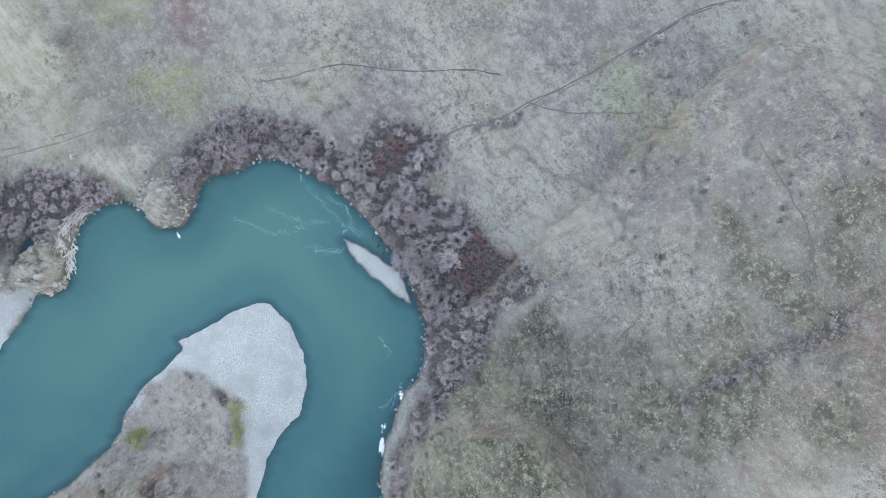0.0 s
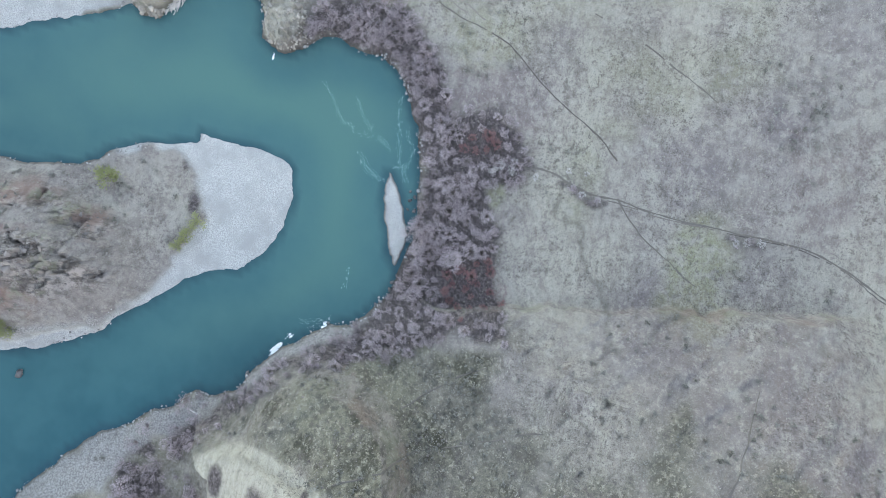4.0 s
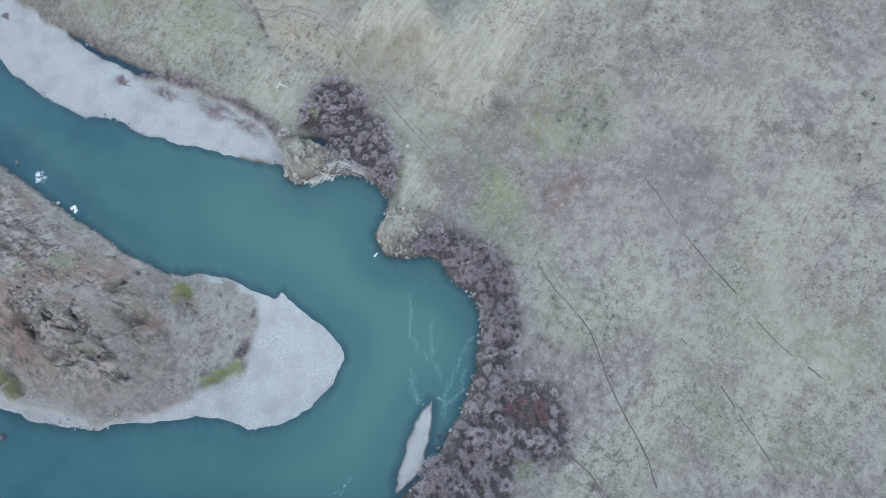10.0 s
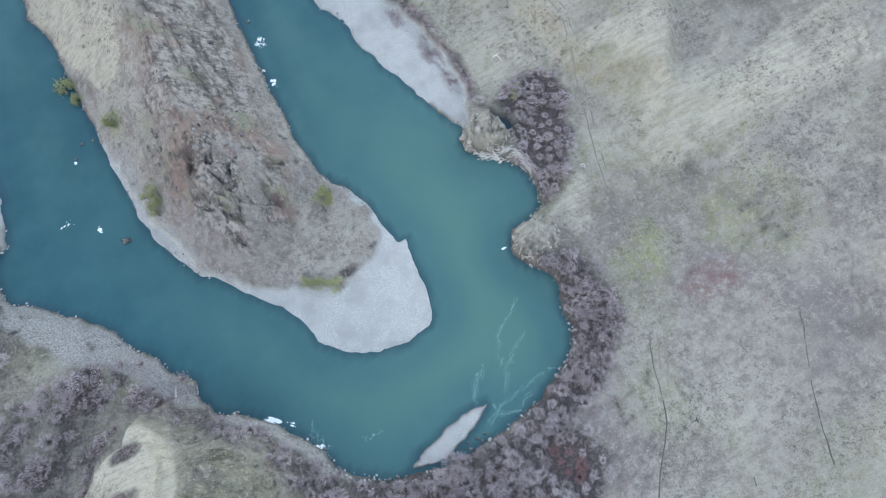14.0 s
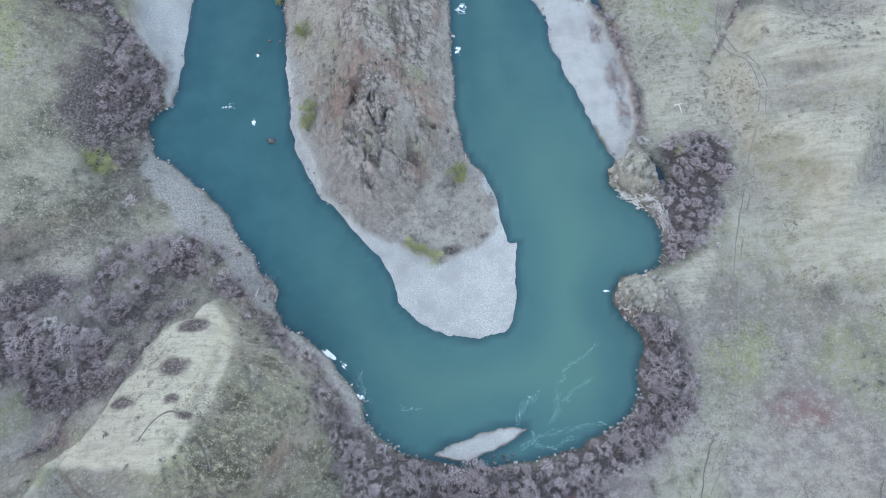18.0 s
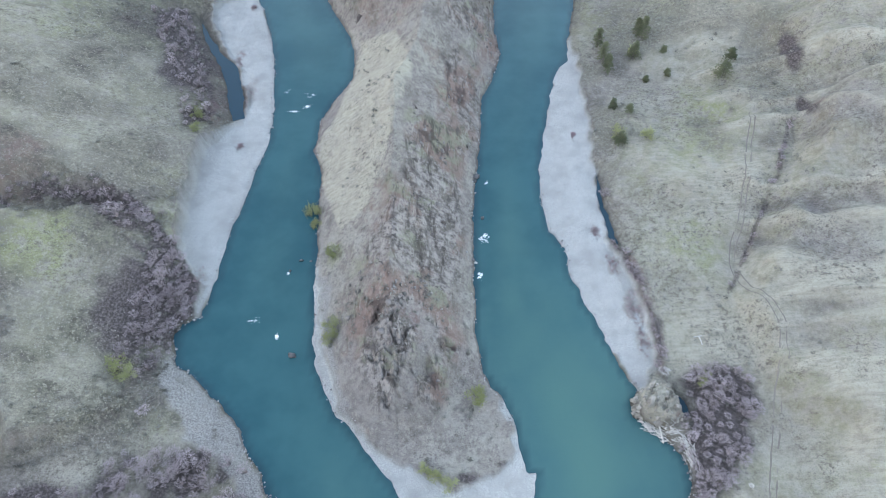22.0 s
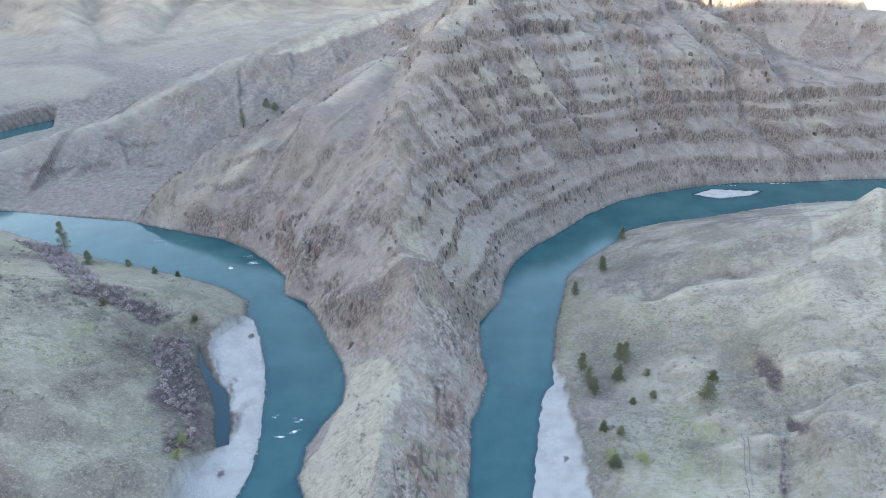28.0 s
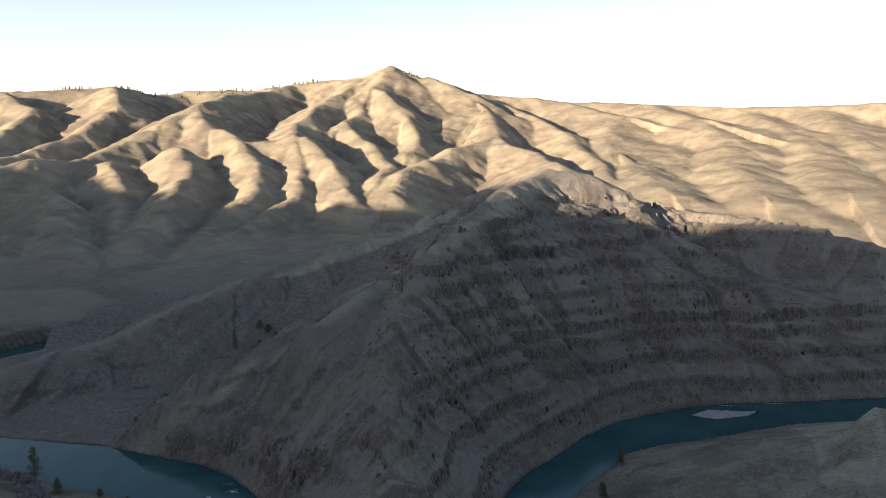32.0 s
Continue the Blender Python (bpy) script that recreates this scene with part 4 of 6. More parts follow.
def masks(x, y, z, info, slope):
    shore, south, isn = info["shore"], info["south"], info["is_north"]
    r = np.hypot(x, y)
    near = r < 1250
    out = {}
    xn, yn = x[near], y[near]
    jx, jy = xn + 3 * fbm(xn / 6, yn / 6, 3, 161), yn + 3 * fbm(xn / 6, yn / 6, 3, 162)

    def area(polys, soft, loose=1.0):
        a = np.zeros(x.shape, np.float32)
        b = np.zeros(xn.shape, np.float32)
        for p in polys:
            b = np.maximum(b, smooth(-soft, soft, signed(xn + loose * (jx - xn), yn + loose * (jy - yn), p)))
        a[near] = b
        return a

    def spots(table):
        a = np.zeros(x.shape, np.float32)
        b = np.zeros(xn.shape, np.float32)
        for cx, cy, rx, ry in table:
            b = np.maximum(b, blob(xn, yn, cx, cy, rx, ry))
        a[near] = b
        return a

    def strips(lines, inner=0.15):
        a = np.zeros(x.shape, np.float32)
        b = np.zeros(xn.shape, np.float32)
        for wide, line in lines:
            b = np.maximum(b, smooth(wide, inner * wide, seg_dist(xn + (jx - xn), yn + (jy - yn), line)))
        a[near] = b
        return a

    info = dict(info, crest_near=np.maximum(info["crest_near"], 0.8 * strips(LIT_CRESTS)))
    ravine = strips(RAVINES) * smooth(-0.5, 0.1, fbm(x / 9, y / 9, 3, 155))
    out["gravel"] = info["gravel"] * (1 - 0.5 * spots(BAR_SCRUB) * smooth(-0.3, 0.1, fbm(x / 2.5, y / 2.5, 3, 165)))
    out["lilac"] = np.clip(0.75 * spots(LILACS) + np.where(isn, 0, 0.4 * smooth(0.1, 0.5, fbm(x / 26, y / 26, 4, 123))), 0, 1)
    out["cobble"] = area(COBBLES, 1.5) * (1 - info["gravel"])
    out["wet"] = smooth(0.9, 0.1, shore) * 0.6 * (1 - info["gravel"])
    out["crack"] = info["crack"]
    out["flank"] = np.clip(np.maximum(np.maximum(area([FLANK], 3.0) * (0.75 + 0.25 * smooth(-0.2, 0.2, fbm(x / 9, y / 9, 3, 116))), area([FLANK_B], 16.0) * (0.35 + 0.6 * smooth(-0.2, 0.3, fbm(x / 22, y / 22, 4, 115)))), np.where(isn, 0, smooth(0.34, 0.75, slope) * 0.55 * smooth(90, 40, x) * (0.2 + 0.8 * smooth(-35, 5, y)) * (1 - area([PALE_FACES[0]], 2.0)))), 0, 1)
    out["flank"] = np.maximum(out["flank"], np.where(isn, 0, smooth(-95, -125, x) * smooth(40, 90, y) * (0.1 + 0.7 * smooth(0.1, -0.3, info["hollow"]))))
    out["flank"] = np.maximum(out["flank"], area([FLANK_C], 10.0) * (0.3 + 0.6 * smooth(-0.25, 0.15, fbm(x / 10, y / 10, 4, 118))))
    out["gold"] = smooth(1000, 1600, r)
    crags = smooth(0.75, 1.25, slope + 0.5 * fbm(x / 9, y / 9, 3, 105)) * smooth(4, 9, z)
    bands = info["ledge"] * smooth(-0.2, 0.5, fbm(x / 25, y / 25, 3, 107) + 0.7 * info["streak"])
    gul = np.clip(info["gully"] / 12, 0, 1)
    hill = np.clip(0.9 * bands + 0.45 * gul * smooth(-0.3, 0.4, info["streak"] + fbm(x / 14, y / 14, 3, 108)) + 0.7 * smooth(0.05, 0.4, info["streak"] + 0.5 * fbm(x / 30, y / 30, 3, 109)), 0, 1) * smooth(8, 30, z)
    out["rock"] = np.where(isn, np.maximum(np.maximum(info["craggy"], 0.6 * crags * (r < 330)), hill * (r > 300)), 0.5 * smooth(1.4, 2.0, slope)) * smooth(2200, 1300, r)
    pyr = area([PYRAMID], 6.0) * isn
    speck = 0.45 * fbm(x / 11, y / 11, 3, 106) + 1.0 * info["streak"]
    out["rock"] = np.maximum(out["rock"], pyr * np.clip(0.12 + 0.4 * smooth(-0.3, 0.3, speck) + 0.45 * smooth(0.5, 0.25, info["rib"]) - 0.35 * smooth(0.6, 0.8, info["rib"]), 0, 1))
    back_face = area([LEFT_BACK], 8.0) * isn
    out["rock"] = np.maximum(out["rock"], back_face * (0.15 + 0.4 * smooth(-0.3, 0.4, speck)))
    out["flank"] = np.maximum(out["flank"], np.where(isn & (r > 430), np.maximum(back_face * 0.45, smooth(-60, -160, x - 0.55 * (y - 430)) * 0.5) * smooth(1300, 900, r), 0))
    out["rock"] = out["rock"] * (1 - 0.9 * info["crest_near"] * (r > 440)) * (1 - 0.7 * np.clip(-info["seam"], 0, 1))
    out["flank"] = out["flank"] * (1 - 0.9 * info["crest_near"] * (r > 440))
    # brown soil, kept weak on the right face for its haze and light
    soil_shade = np.maximum(pyr * (1 - 0.55 * info["right_face"]), np.maximum(back_face, smooth(-20, -90, x - 0.55 * (y - 430)) * isn * smooth(1250, 1000, r) * smooth(420, 470, r)))
    soil_shade = soil_shade * (1 - info["crest_near"]) * (0.55 + 0.45 * smooth(-0.3, 0.3, fbm(x / 28, y / 28, 4, 126)))
    out["soil_shade"] = np.clip(soil_shade * smooth(300, 370, y) * (1 - area(PALE_FACES, 3.0)), 0, 1)
    out["far"] = smooth(330, 560, r)
    # includes the ribs' shaded sides, darkened as if they were cliff rock
    out["cliff"] = np.where(isn, np.clip(0.3 * np.clip(info["seam"], 0, 1) + info["ledge"] * (0.3 + 0.4 * smooth(-0.2, 0.3, speck)) * (0.4 + 0.6 * (r > 1000)) + 0.9 * smooth(1.15, 2.1, slope + 0.4 * fbm(x / 6, y / 6, 3, 119)) * (r > 290) * smooth(170, 140, z) * smooth(3, 9, z) + 0.5 * pyr * smooth(0.25, 0.5, speck), 0, 1), 0) * (1 - 0.5 * smooth(1300, 2200, r)) + np.where(isn & (r > 300), 0.5 * np.clip(info["rib_shade"], 0, 1) * smooth(-0.4, 0.2, speck) + 0.9 * smooth(0.45, 0.22, info["rib"]) * smooth(-0.3, 0.2, speck) + 0.85 * smooth(-0.2, 0.15, speck) * smooth(75, 35, z + 25 * fbm(x / 35, y / 35, 3, 129)) * (1 - 0.7 * info["right_face"]) * pyr + 0.25 * smooth(0.95, 1.4, slope + 0.35 * fbm(x / 10, y / 10, 3, 117)) * smooth(60, 20, z), 0)
    out["cliff"] = np.clip(out["cliff"], 0, 1) * (1 - 0.8 * info["crest_near"])
    out["streak"] = np.where(isn, info["streak"] * smooth(15, 40, z) * (1 - info["crest_near"]), 0)
    out["green"] = np.clip(smooth(0.1, 0.5, fbm(x / 34, y / 34, 4, 111)) * 0.4 * (r < 1500) + 0.6 * spots(GREENS) + np.where(isn, 0, smooth(50, 120, y) * (0.15 + 0.3 * smooth(-0.3, 0.3, info["hollow"]))), 0, 1)
    # bare crag on the spine's east side, darker in place of its shade
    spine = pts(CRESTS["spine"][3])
    shaded_crag = smooth(-3, 5, x - np.interp(y, spine[:, 1], spine[:, 0]) + 4 * fbm(x / 10, y / 10, 3, 154)) * smooth(110, 150, y) * smooth(330, 290, y) * isn
    out["rock"] = np.maximum(out["rock"], shaded_crag * smooth(2, 6, shore) * (0.55 + 0.4 * smooth(-0.3, 0.2, fbm(x / 7, y / 16, 3, 160))))
    out["rock"] = np.maximum(out["rock"], 0.6 * info["outcrop"] * smooth(-0.2, 0.3, fbm(x / 2.5, y / 2.5, 3, 68)))
    pale_face = area(PALE_FACES, 0.8, 0.3)
    out["rock"] = out["rock"] * (1 - 0.85 * pale_face)
    out["flank"] = out["flank"] * (1 - 0.9 * pale_face)
    hump = 0.65 * area([HUMP], 10.0)
    for key in ("soil_shade", "rock", "flank", "cliff"):
        out[key] = out[key] * (1 - hump)
    pale_face = np.maximum(pale_face, hump)
    # crests, rises and rill tops paler, standing in for light on the relief
    out["pale"] = np.clip(np.maximum(pale_face, info["crest_near"] * (r > 480)) + smooth(0.2, 0.6, fbm(x / 90, y / 40, 3, 113)) * 0.5 * (r < 900) + np.where(isn, 0, smooth(0.1, 0.5, info["hollow"]) * 0.35 * smooth(30, 100, y) + 0.75 * smooth(0.14, 0.3, info["rill"]) + 0.3 * smooth(50, 95, x) * smooth(-90, 10, y) * smooth(-0.35, 0.1, fbm(x / 30, y / 30, 3, 139))), 0, 1)
    out["red"] = np.clip(smooth(0.2, 0.5, fbm(x / 48, y / 48, 4, 121)) * 0.2 + spots(REDS) + 0.9 * spots(BAR_SCRUB) + 0.6 * pyr * (1 - 0.5 * info["right_face"]) * smooth(-0.3, 0.3, fbm(x / 40, y / 40, 3, 125)), 0, 1)
    cleft = np.zeros(x.shape, np.float32)
    cut = np.zeros(xn.shape, np.float32)
    for wide, line in CLEFTS:
        cut = np.maximum(cut, smooth(1.2 * wide, 0.4 * wide, seg_dist(xn + 0.5 * (jx - xn), yn + 0.5 * (jy - yn), line)))
    cleft[near] = cut
    # scrub cover; hollows and rill grooves also darkened to stand for shade
    out["scrub"] = np.clip(np.maximum(area(THICKETS.values(), 2.0) * np.where(x < -62, 0.3 + 0.7 * smooth(-0.25, 0.1, fbm(x / 7, y / 7, 4, 131)), 1.0), np.maximum(spots(DARKS), 0.9 * area([VALLEY_SCRUB], 6.0) * smooth(-0.3, 0.1, fbm(x / 9, y / 9, 3, 128)))) + np.where(isn, 0, 0.45 * smooth(-0.12, -0.5, info["hollow"] + 0.35 * fbm(x / 5, y / 5, 3, 133)) * smooth(40, 120, y + 0.5 * np.abs(x)) + 0.6 * info["rim"] * smooth(-0.35, 0.08, fbm(x / 7, y / 7, 4, 135)) + 0.75 * cleft * smooth(-0.45, 0.0, fbm(x / 3, y / 3, 3, 127)) + 0.55 * smooth(-0.02, -0.2, info["rill"] + 0.15 * fbm(x / 6, y / 6, 3, 137)) * (info["rill"] < -0.01)), 0, 1) * (1 - info["gravel"])
    out["scrub"] = np.maximum(out["scrub"], 0.5 * info["far_gully"] * smooth(1050, 1200, r) * smooth(-0.4, 0.2, fbm(x / 30, y / 30, 4, 149)) * smooth(700, 200, x))
    out["scrub"] = np.maximum(out["scrub"], np.where(isn, 0.75 * ravine + 0.45 * info["right_face"] * smooth(0.36, 0.2, info["rib"]) * smooth(-0.3, 0.2, fbm(x / 12, y / 12, 3, 156)) * (r > 330), 0))
    out["cliff"] = np.maximum(out["cliff"], 0.9 * strips(CLIFF_LINES, 0.4) * smooth(-0.4, 0.1, fbm(x / 7, y / 7, 3, 157)))
    out["flank"] = np.maximum(out["flank"], spots(SLOPES) * (0.3 + 0.6 * smooth(-0.25, 0.25, fbm(x / 13, y / 9, 4, 159))))
    bank = np.where(isn, 0, smooth(150, 220, y) * smooth(0.0, 0.45, fbm(x / 26, y / 26, 4, 158)))
    out["flank"] = np.maximum(out["flank"], 0.5 * bank)
    vein = smooth(0.93, 0.99, ridged((x + 0.6 * y) / 90 + 0.25 * fbm(x / 9, y / 9, 3, 145), (y - 0.6 * x) / 26 + 0.25 * fbm(x / 9, y / 9, 3, 146), 1, 147)) * smooth(0.0, 0.3, fbm(x / 40, y / 40, 2, 148))
    out["rut"] = np.where((r < 330) & ~isn & (south > 30), 0.5 * vein, 0)
    return out


def ground():
    front = np.radians(np.arange(45, 135, 0.136))
    rest = np.radians(np.arange(135, 405, 0.45))
    az = np.concatenate([front, rest])
    radii = [0.0]
    while radii[-1] < 345:
        radii.append(radii[-1] + max(0.5, 0.0028 * radii[-1] + 0.35))
    r1 = np.array(radii)
    far = [radii[-1]]
    while far[-1] < 4400:
        far.append(far[-1] * (1.0034 if far[-1] < 960 else 1.0048))
    r2 = np.array(far)
    back = np.array([radii[-1] * 1.07 ** i for i in range(0, 34)])
    sheets = ((r1, az, True), (r2, np.concatenate([front, [radians(135)]]), False), (back, np.radians(np.arange(135, 405.1, 1.5)), False))
    for rad, ang, wrap in sheets:
        R, A = np.meshgrid(rad, ang, indexing="ij")
        x, y = R * np.cos(A), R * np.sin(A)
        shape = x.shape
        z, info = land(x.ravel(), y.ravel())
        z = z.reshape(shape)
        gr = np.gradient(z, axis=0) / np.gradient(R, axis=0)
        ga = np.gradient(z, axis=1) / (np.gradient(A, axis=1) * R + 1e-6)
        slope = np.hypot(gr, np.clip(ga, -6, 6)).ravel()
        at = masks(x.ravel(), y.ravel(), z.ravel(), info, slope)
        label = np.zeros(shape, np.int8).ravel()
        nz = info["north"]
        rr = R.ravel()
        label[(nz > 1) & (y.ravel() > 300) & (rr < 1150)] = 1
        label[(nz > 1) & (y.ravel() <= 300) & (rr < 1150)] = 2
        label[rr >= 1150] = 3
        for i, nm in enumerate(("tip_bar", "left_bar", "right_bar", "small_bar", "far_bar", "spit")):
            label[(info["bars"][nm] > 0) & (info["shore"] > -0.8)] = 4 + i
        label = label.reshape(shape)
        cell = label[:-1] if wrap else label[:-1, :-1]
        for i, (name, text, cat) in enumerate((
                ("ground", "dry grey-brown grass slopes and river terraces of a canyon", "ground"),
                ("mountain", "steep basalt mountain with stepped cliff bands and dry grass", "mountain"),
                ("rocky_spine", "narrow rocky basalt spine with brown crags between river arms", "rock ridge"),
                ("far_hills", "distant golden grass mountains with deep gullies in low sun", "hills"),
                ("gravel_bar", "broad pale grey gravel bar at the tip of the spine", "gravel bar"),
                ("gravel_bar", "long pale gravel bar beside a dark backwater pool", "gravel bar"),
                ("gravel_bar", "long pale gravel bar with reddish scrub along its inner edge", "gravel bar"),
                ("gravel_bar", "small lens-shaped pale gravel island close to the bank", "gravel bar"),
                ("gravel_bar", "small distant gravel island in the river", "gravel bar"),
                ("gravel_bar", "narrow pale gravel spit along the rocky spine", "gravel bar"))):
            keep = cell == i
            if keep.sum() < 6:
                continue
            ob = mesh_grid(name, x, y, z, keep, at, LAND, wrap)
            tagged(ob, text, cat, kind="structure")


ground()


def river():
    x, y = np.meshgrid(np.arange(-640, 640, 2.0), np.arange(0, 800, 2.0), indexing="xy")
    z, info = land(x.ravel(), y.ravel())
    shore = info["shore"].reshape(x.shape)
    keep = (shore < 5)[:-1, :-1]
    d = -shore
    pool = np.zeros(x.shape, bool)
    for poly in (LEFT_POOL, RIGHT_POOL, COVE):
        pool |= seg_dist(x, y, poly, True) < 6
        pool |= inside(x, y, poly)
    pool &= seg_dist(x, y, np.vstack([OUTER_A, OUTER_B])) > 8
    # edge darkens banks and pools for the dark hills they reflect
    at = dict(bend=smooth(-70, 10, x + 14 * fbm(x / 24, y / 24, 3, 153)) * smooth(200, 90, y), edge=np.maximum(smooth(2.6, 0.2, d) * 0.7, pool * 1.0), deep=smooth(4, 15, d) * smooth(-0.55, 0.3, fbm(x / 30, y / 50, 3, 151)) * (0.15 + 0.85 * smooth(-45, 25, x + 12 * fbm(x / 20, y / 20, 3, 152)) * smooth(210, 100, y)))
    ob = mesh_grid("river", x, y, np.zeros(x.shape), keep, at, WATER, False)
    tagged(ob, "calm teal-green river water with darker edges", "river", kind="structure")


river()


# ---- things: helpers ----
rng = np.random.default_rng(7)


def heights(xy):
    xy = np.asarray(xy, float)
    z, _ = land(xy[:, 0].copy(), xy[:, 1].copy())
    return z


def tri_mesh(name, verts, tris, mat, tone=None):
    """A mesh from arrays of points and triangles."""
    me = bpy.data.meshes.new(name)
    n = len(tris)
    me.vertices.add(len(verts))
    me.vertices.foreach_set("co", np.asarray(verts, np.float32).ravel())
    me.loops.add(n * 3)
    me.loops.foreach_set("vertex_index", np.asarray(tris, np.int32).ravel())
    me.polygons.add(n)
    me.polygons.foreach_set("loop_start", np.arange(0, n * 3, 3, dtype=np.int32))
    me.polygons.foreach_set("loop_total", np.full(n, 3, np.int32))
    if tone is not None:
        layer = me.attributes.new("tone", "FLOAT", "POINT")
        layer.data.foreach_set("value", np.asarray(tone, np.float32))
    me.update(calc_edges=True)
    me.materials.append(mat)
    return me


def part(name, me, parent, label=""):
    ob = new(name, me)
    ob.parent = parent
    return tagged(ob, label)


def twig_bits(points, dirs, size, thick):
    """Slim four-sided slivers along given ways, as points and triangles."""
    n = len(points)
    d = dirs / (np.linalg.norm(dirs, axis=1)[:, None] + 1e-6)
    a = np.cross(d, rng.normal(size=(n, 3)))
    a /= np.linalg.norm(a, axis=1)[:, None] + 1e-6
    b = np.cross(d, a)
    s, w = size[:, None], thick[:, None]
    v = np.stack([points - d * s * 0.5, points + a * w, points - a * 0.5 * w + b * 0.87 * w, points - a * 0.5 * w - b * 0.87 * w, points + d * s * 0.5], 1)
    t = np.array([[0, 1, 2], [0, 2, 3], [0, 3, 1], [4, 2, 1], [4, 3, 2], [4, 1, 3]])
    return v.reshape(-1, 3), (t[None] + 5 * np.arange(n)[:, None, None]).reshape(-1, 3)


def tube(line, r0, r1, sides=5):
    line = np.asarray(line, float)
    n = len(line)
    verts, faces = [], []
    for i, p in enumerate(line):
        d = line[min(i + 1, n - 1)] - line[max(i - 1, 0)]
        d /= np.linalg.norm(d) + 1e-9
        a = np.cross(d, (0.3, 0.9, 0.1))
        a /= np.linalg.norm(a) + 1e-9
        b = np.cross(d, a)
        r = r0 + (r1 - r0) * i / (n - 1)
        for k in range(sides):
            w = 2 * math.pi * k / sides
            verts.append(p + r * (math.cos(w) * a + math.sin(w) * b))
    for i in range(n - 1):
        for k in range(sides):
            q, s = i * sides + k, i * sides + (k + 1) % sides
            faces.append((q, s, s + sides))
            faces.append((q, s + sides, q + sides))
    faces += [(0, k + 1, k) for k in range(1, sides - 1)]
    e = (n - 1) * sides
    faces += [(e, e + k, e + k + 1) for k in range(1, sides - 1)]
    return np.array(verts), np.array(faces)


def join_bits(bits):
    vs, fs, k = [], [], 0
    for v, f in bits:
        vs.append(np.asarray(v, float))
        fs.append(np.asarray(f) + k)
        k += len(v)
    return np.vstack(vs), np.vstack(fs)


# ---- materials of the things ----
def tone_material(name, lo, hi, source="object", rough=0.9):
    m, nt, b = material(name, rough, 0.15)
    if source == "object":
        info = nt.nodes.new("ShaderNodeObjectInfo")
        fac = info.outputs["Random"]
    elif source == "island":
        g = nt.nodes.new("ShaderNodeNewGeometry")
        fac = g.outputs["Random Per Island"]
    else:
        fac = attr(nt, "tone")
    g = nt.nodes.new("ShaderNodeNewGeometry")
    isl = g.outputs["Random Per Island"]
    f = math_node(nt, "ADD", math_node(nt, "MULTIPLY", fac, 0.65), math_node(nt, "MULTIPLY", isl, 0.35))
    f = math_node(nt, "ADD", f, math_node(nt, "MULTIPLY", math_node(nt, "SUBTRACT", noise_node(nt, 1.5, 3), 0.5), 0.5))
    nt.links.new(mix(nt, f, lo, hi), b.inputs["Base Color"])
    return m


TWIG = tone_material("bare_twigs", (0.32, 0.258, 0.268), (0.62, 0.525, 0.54))
TWIG_STUFF = tone_material("bare_twigs_far", (0.24, 0.195, 0.203), (0.54, 0.455, 0.468), "tone")
TWIG_PALE = tone_material("pale_twigs", (0.6, 0.55, 0.52), (0.8, 0.76, 0.72))
TWIG_RED = tone_material("red_twigs", (0.20, 0.09, 0.09), (0.42, 0.21, 0.205))
TWIG_ROSE = tone_material("rose_twigs", (0.30, 0.21, 0.22), (0.47, 0.37, 0.38))
STEM = tone_material("grey_bark", (0.12, 0.10, 0.09), (0.24, 0.2, 0.19))
LEAF = tone_material("willow_leaves", (0.22, 0.235, 0.11), (0.40, 0.41, 0.21))
NEEDLE = tone_material("pine_needles", (0.095, 0.108, 0.066), (0.21, 0.224, 0.14))
STRAW = tone_material("grass_tufts", (0.20, 0.178, 0.155), (0.40, 0.372, 0.318), "tone")
SAGE = tone_material("sagebrush", (0.12, 0.115, 0.10), (0.32, 0.305, 0.27), "tone")
STONE = tone_material("river_stone", (0.16, 0.15, 0.15), (0.50, 0.49, 0.48), "island", 0.8)
BASALT = tone_material("basalt_boulder", (0.07, 0.07, 0.072), (0.2, 0.195, 0.195), "object", 0.7)
CRAG = tone_material("basalt_crag", (0.11, 0.096, 0.09), (0.33, 0.295, 0.272), "tone", 0.9)
PALE_ROCK = tone_material("pale_outcrop", (0.24, 0.215, 0.19), (0.46, 0.42, 0.37), "tone", 0.9)
CRAG_DARK = tone_material("basalt_columns", (0.085, 0.07, 0.066), (0.23, 0.193, 0.175), "tone", 0.9)
EARTH = tone_material("dark_earth", (0.11, 0.095, 0.085), (0.19, 0.167, 0.148), "island", 0.95)
EARTH_PALE = tone_material("bare_earth", (0.21, 0.185, 0.16), (0.29, 0.258, 0.225), "island", 0.95)
DRIFT = tone_material("bleached_driftwood", (0.45, 0.42, 0.39), (0.72, 0.69, 0.65), "island", 0.8)
FOAM_THIN = tone_material("thin_foam", (0.16, 0.32, 0.32), (0.40, 0.54, 0.54), "island", 0.5)
FOAM = tone_material("white_water", (0.72, 0.76, 0.78), (0.88, 0.9, 0.91), "island", 0.5)


# ---- shrubs ----
def spikes(points, dirs, size, thick):
    """Fine three-sided twigs, as points and triangles."""
    n = len(points)
    d = dirs / (np.linalg.norm(dirs, axis=1)[:, None] + 1e-6)
    a = np.cross(d, rng.normal(size=(n, 3)))
    a /= np.linalg.norm(a, axis=1)[:, None] + 1e-6
    b = np.cross(d, a)
    s, w = size[:, None], thick[:, None]
    v = np.stack([points + a * w, points - a * 0.5 * w + b * 0.87 * w, points - a * 0.5 * w - b * 0.87 * w, points + d * s], 1)
    t = np.array([[0, 1, 3], [1, 2, 3], [2, 0, 3]])
    return v.reshape(-1, 3), (t[None] + 4 * np.arange(n)[:, None, None]).reshape(-1, 3)


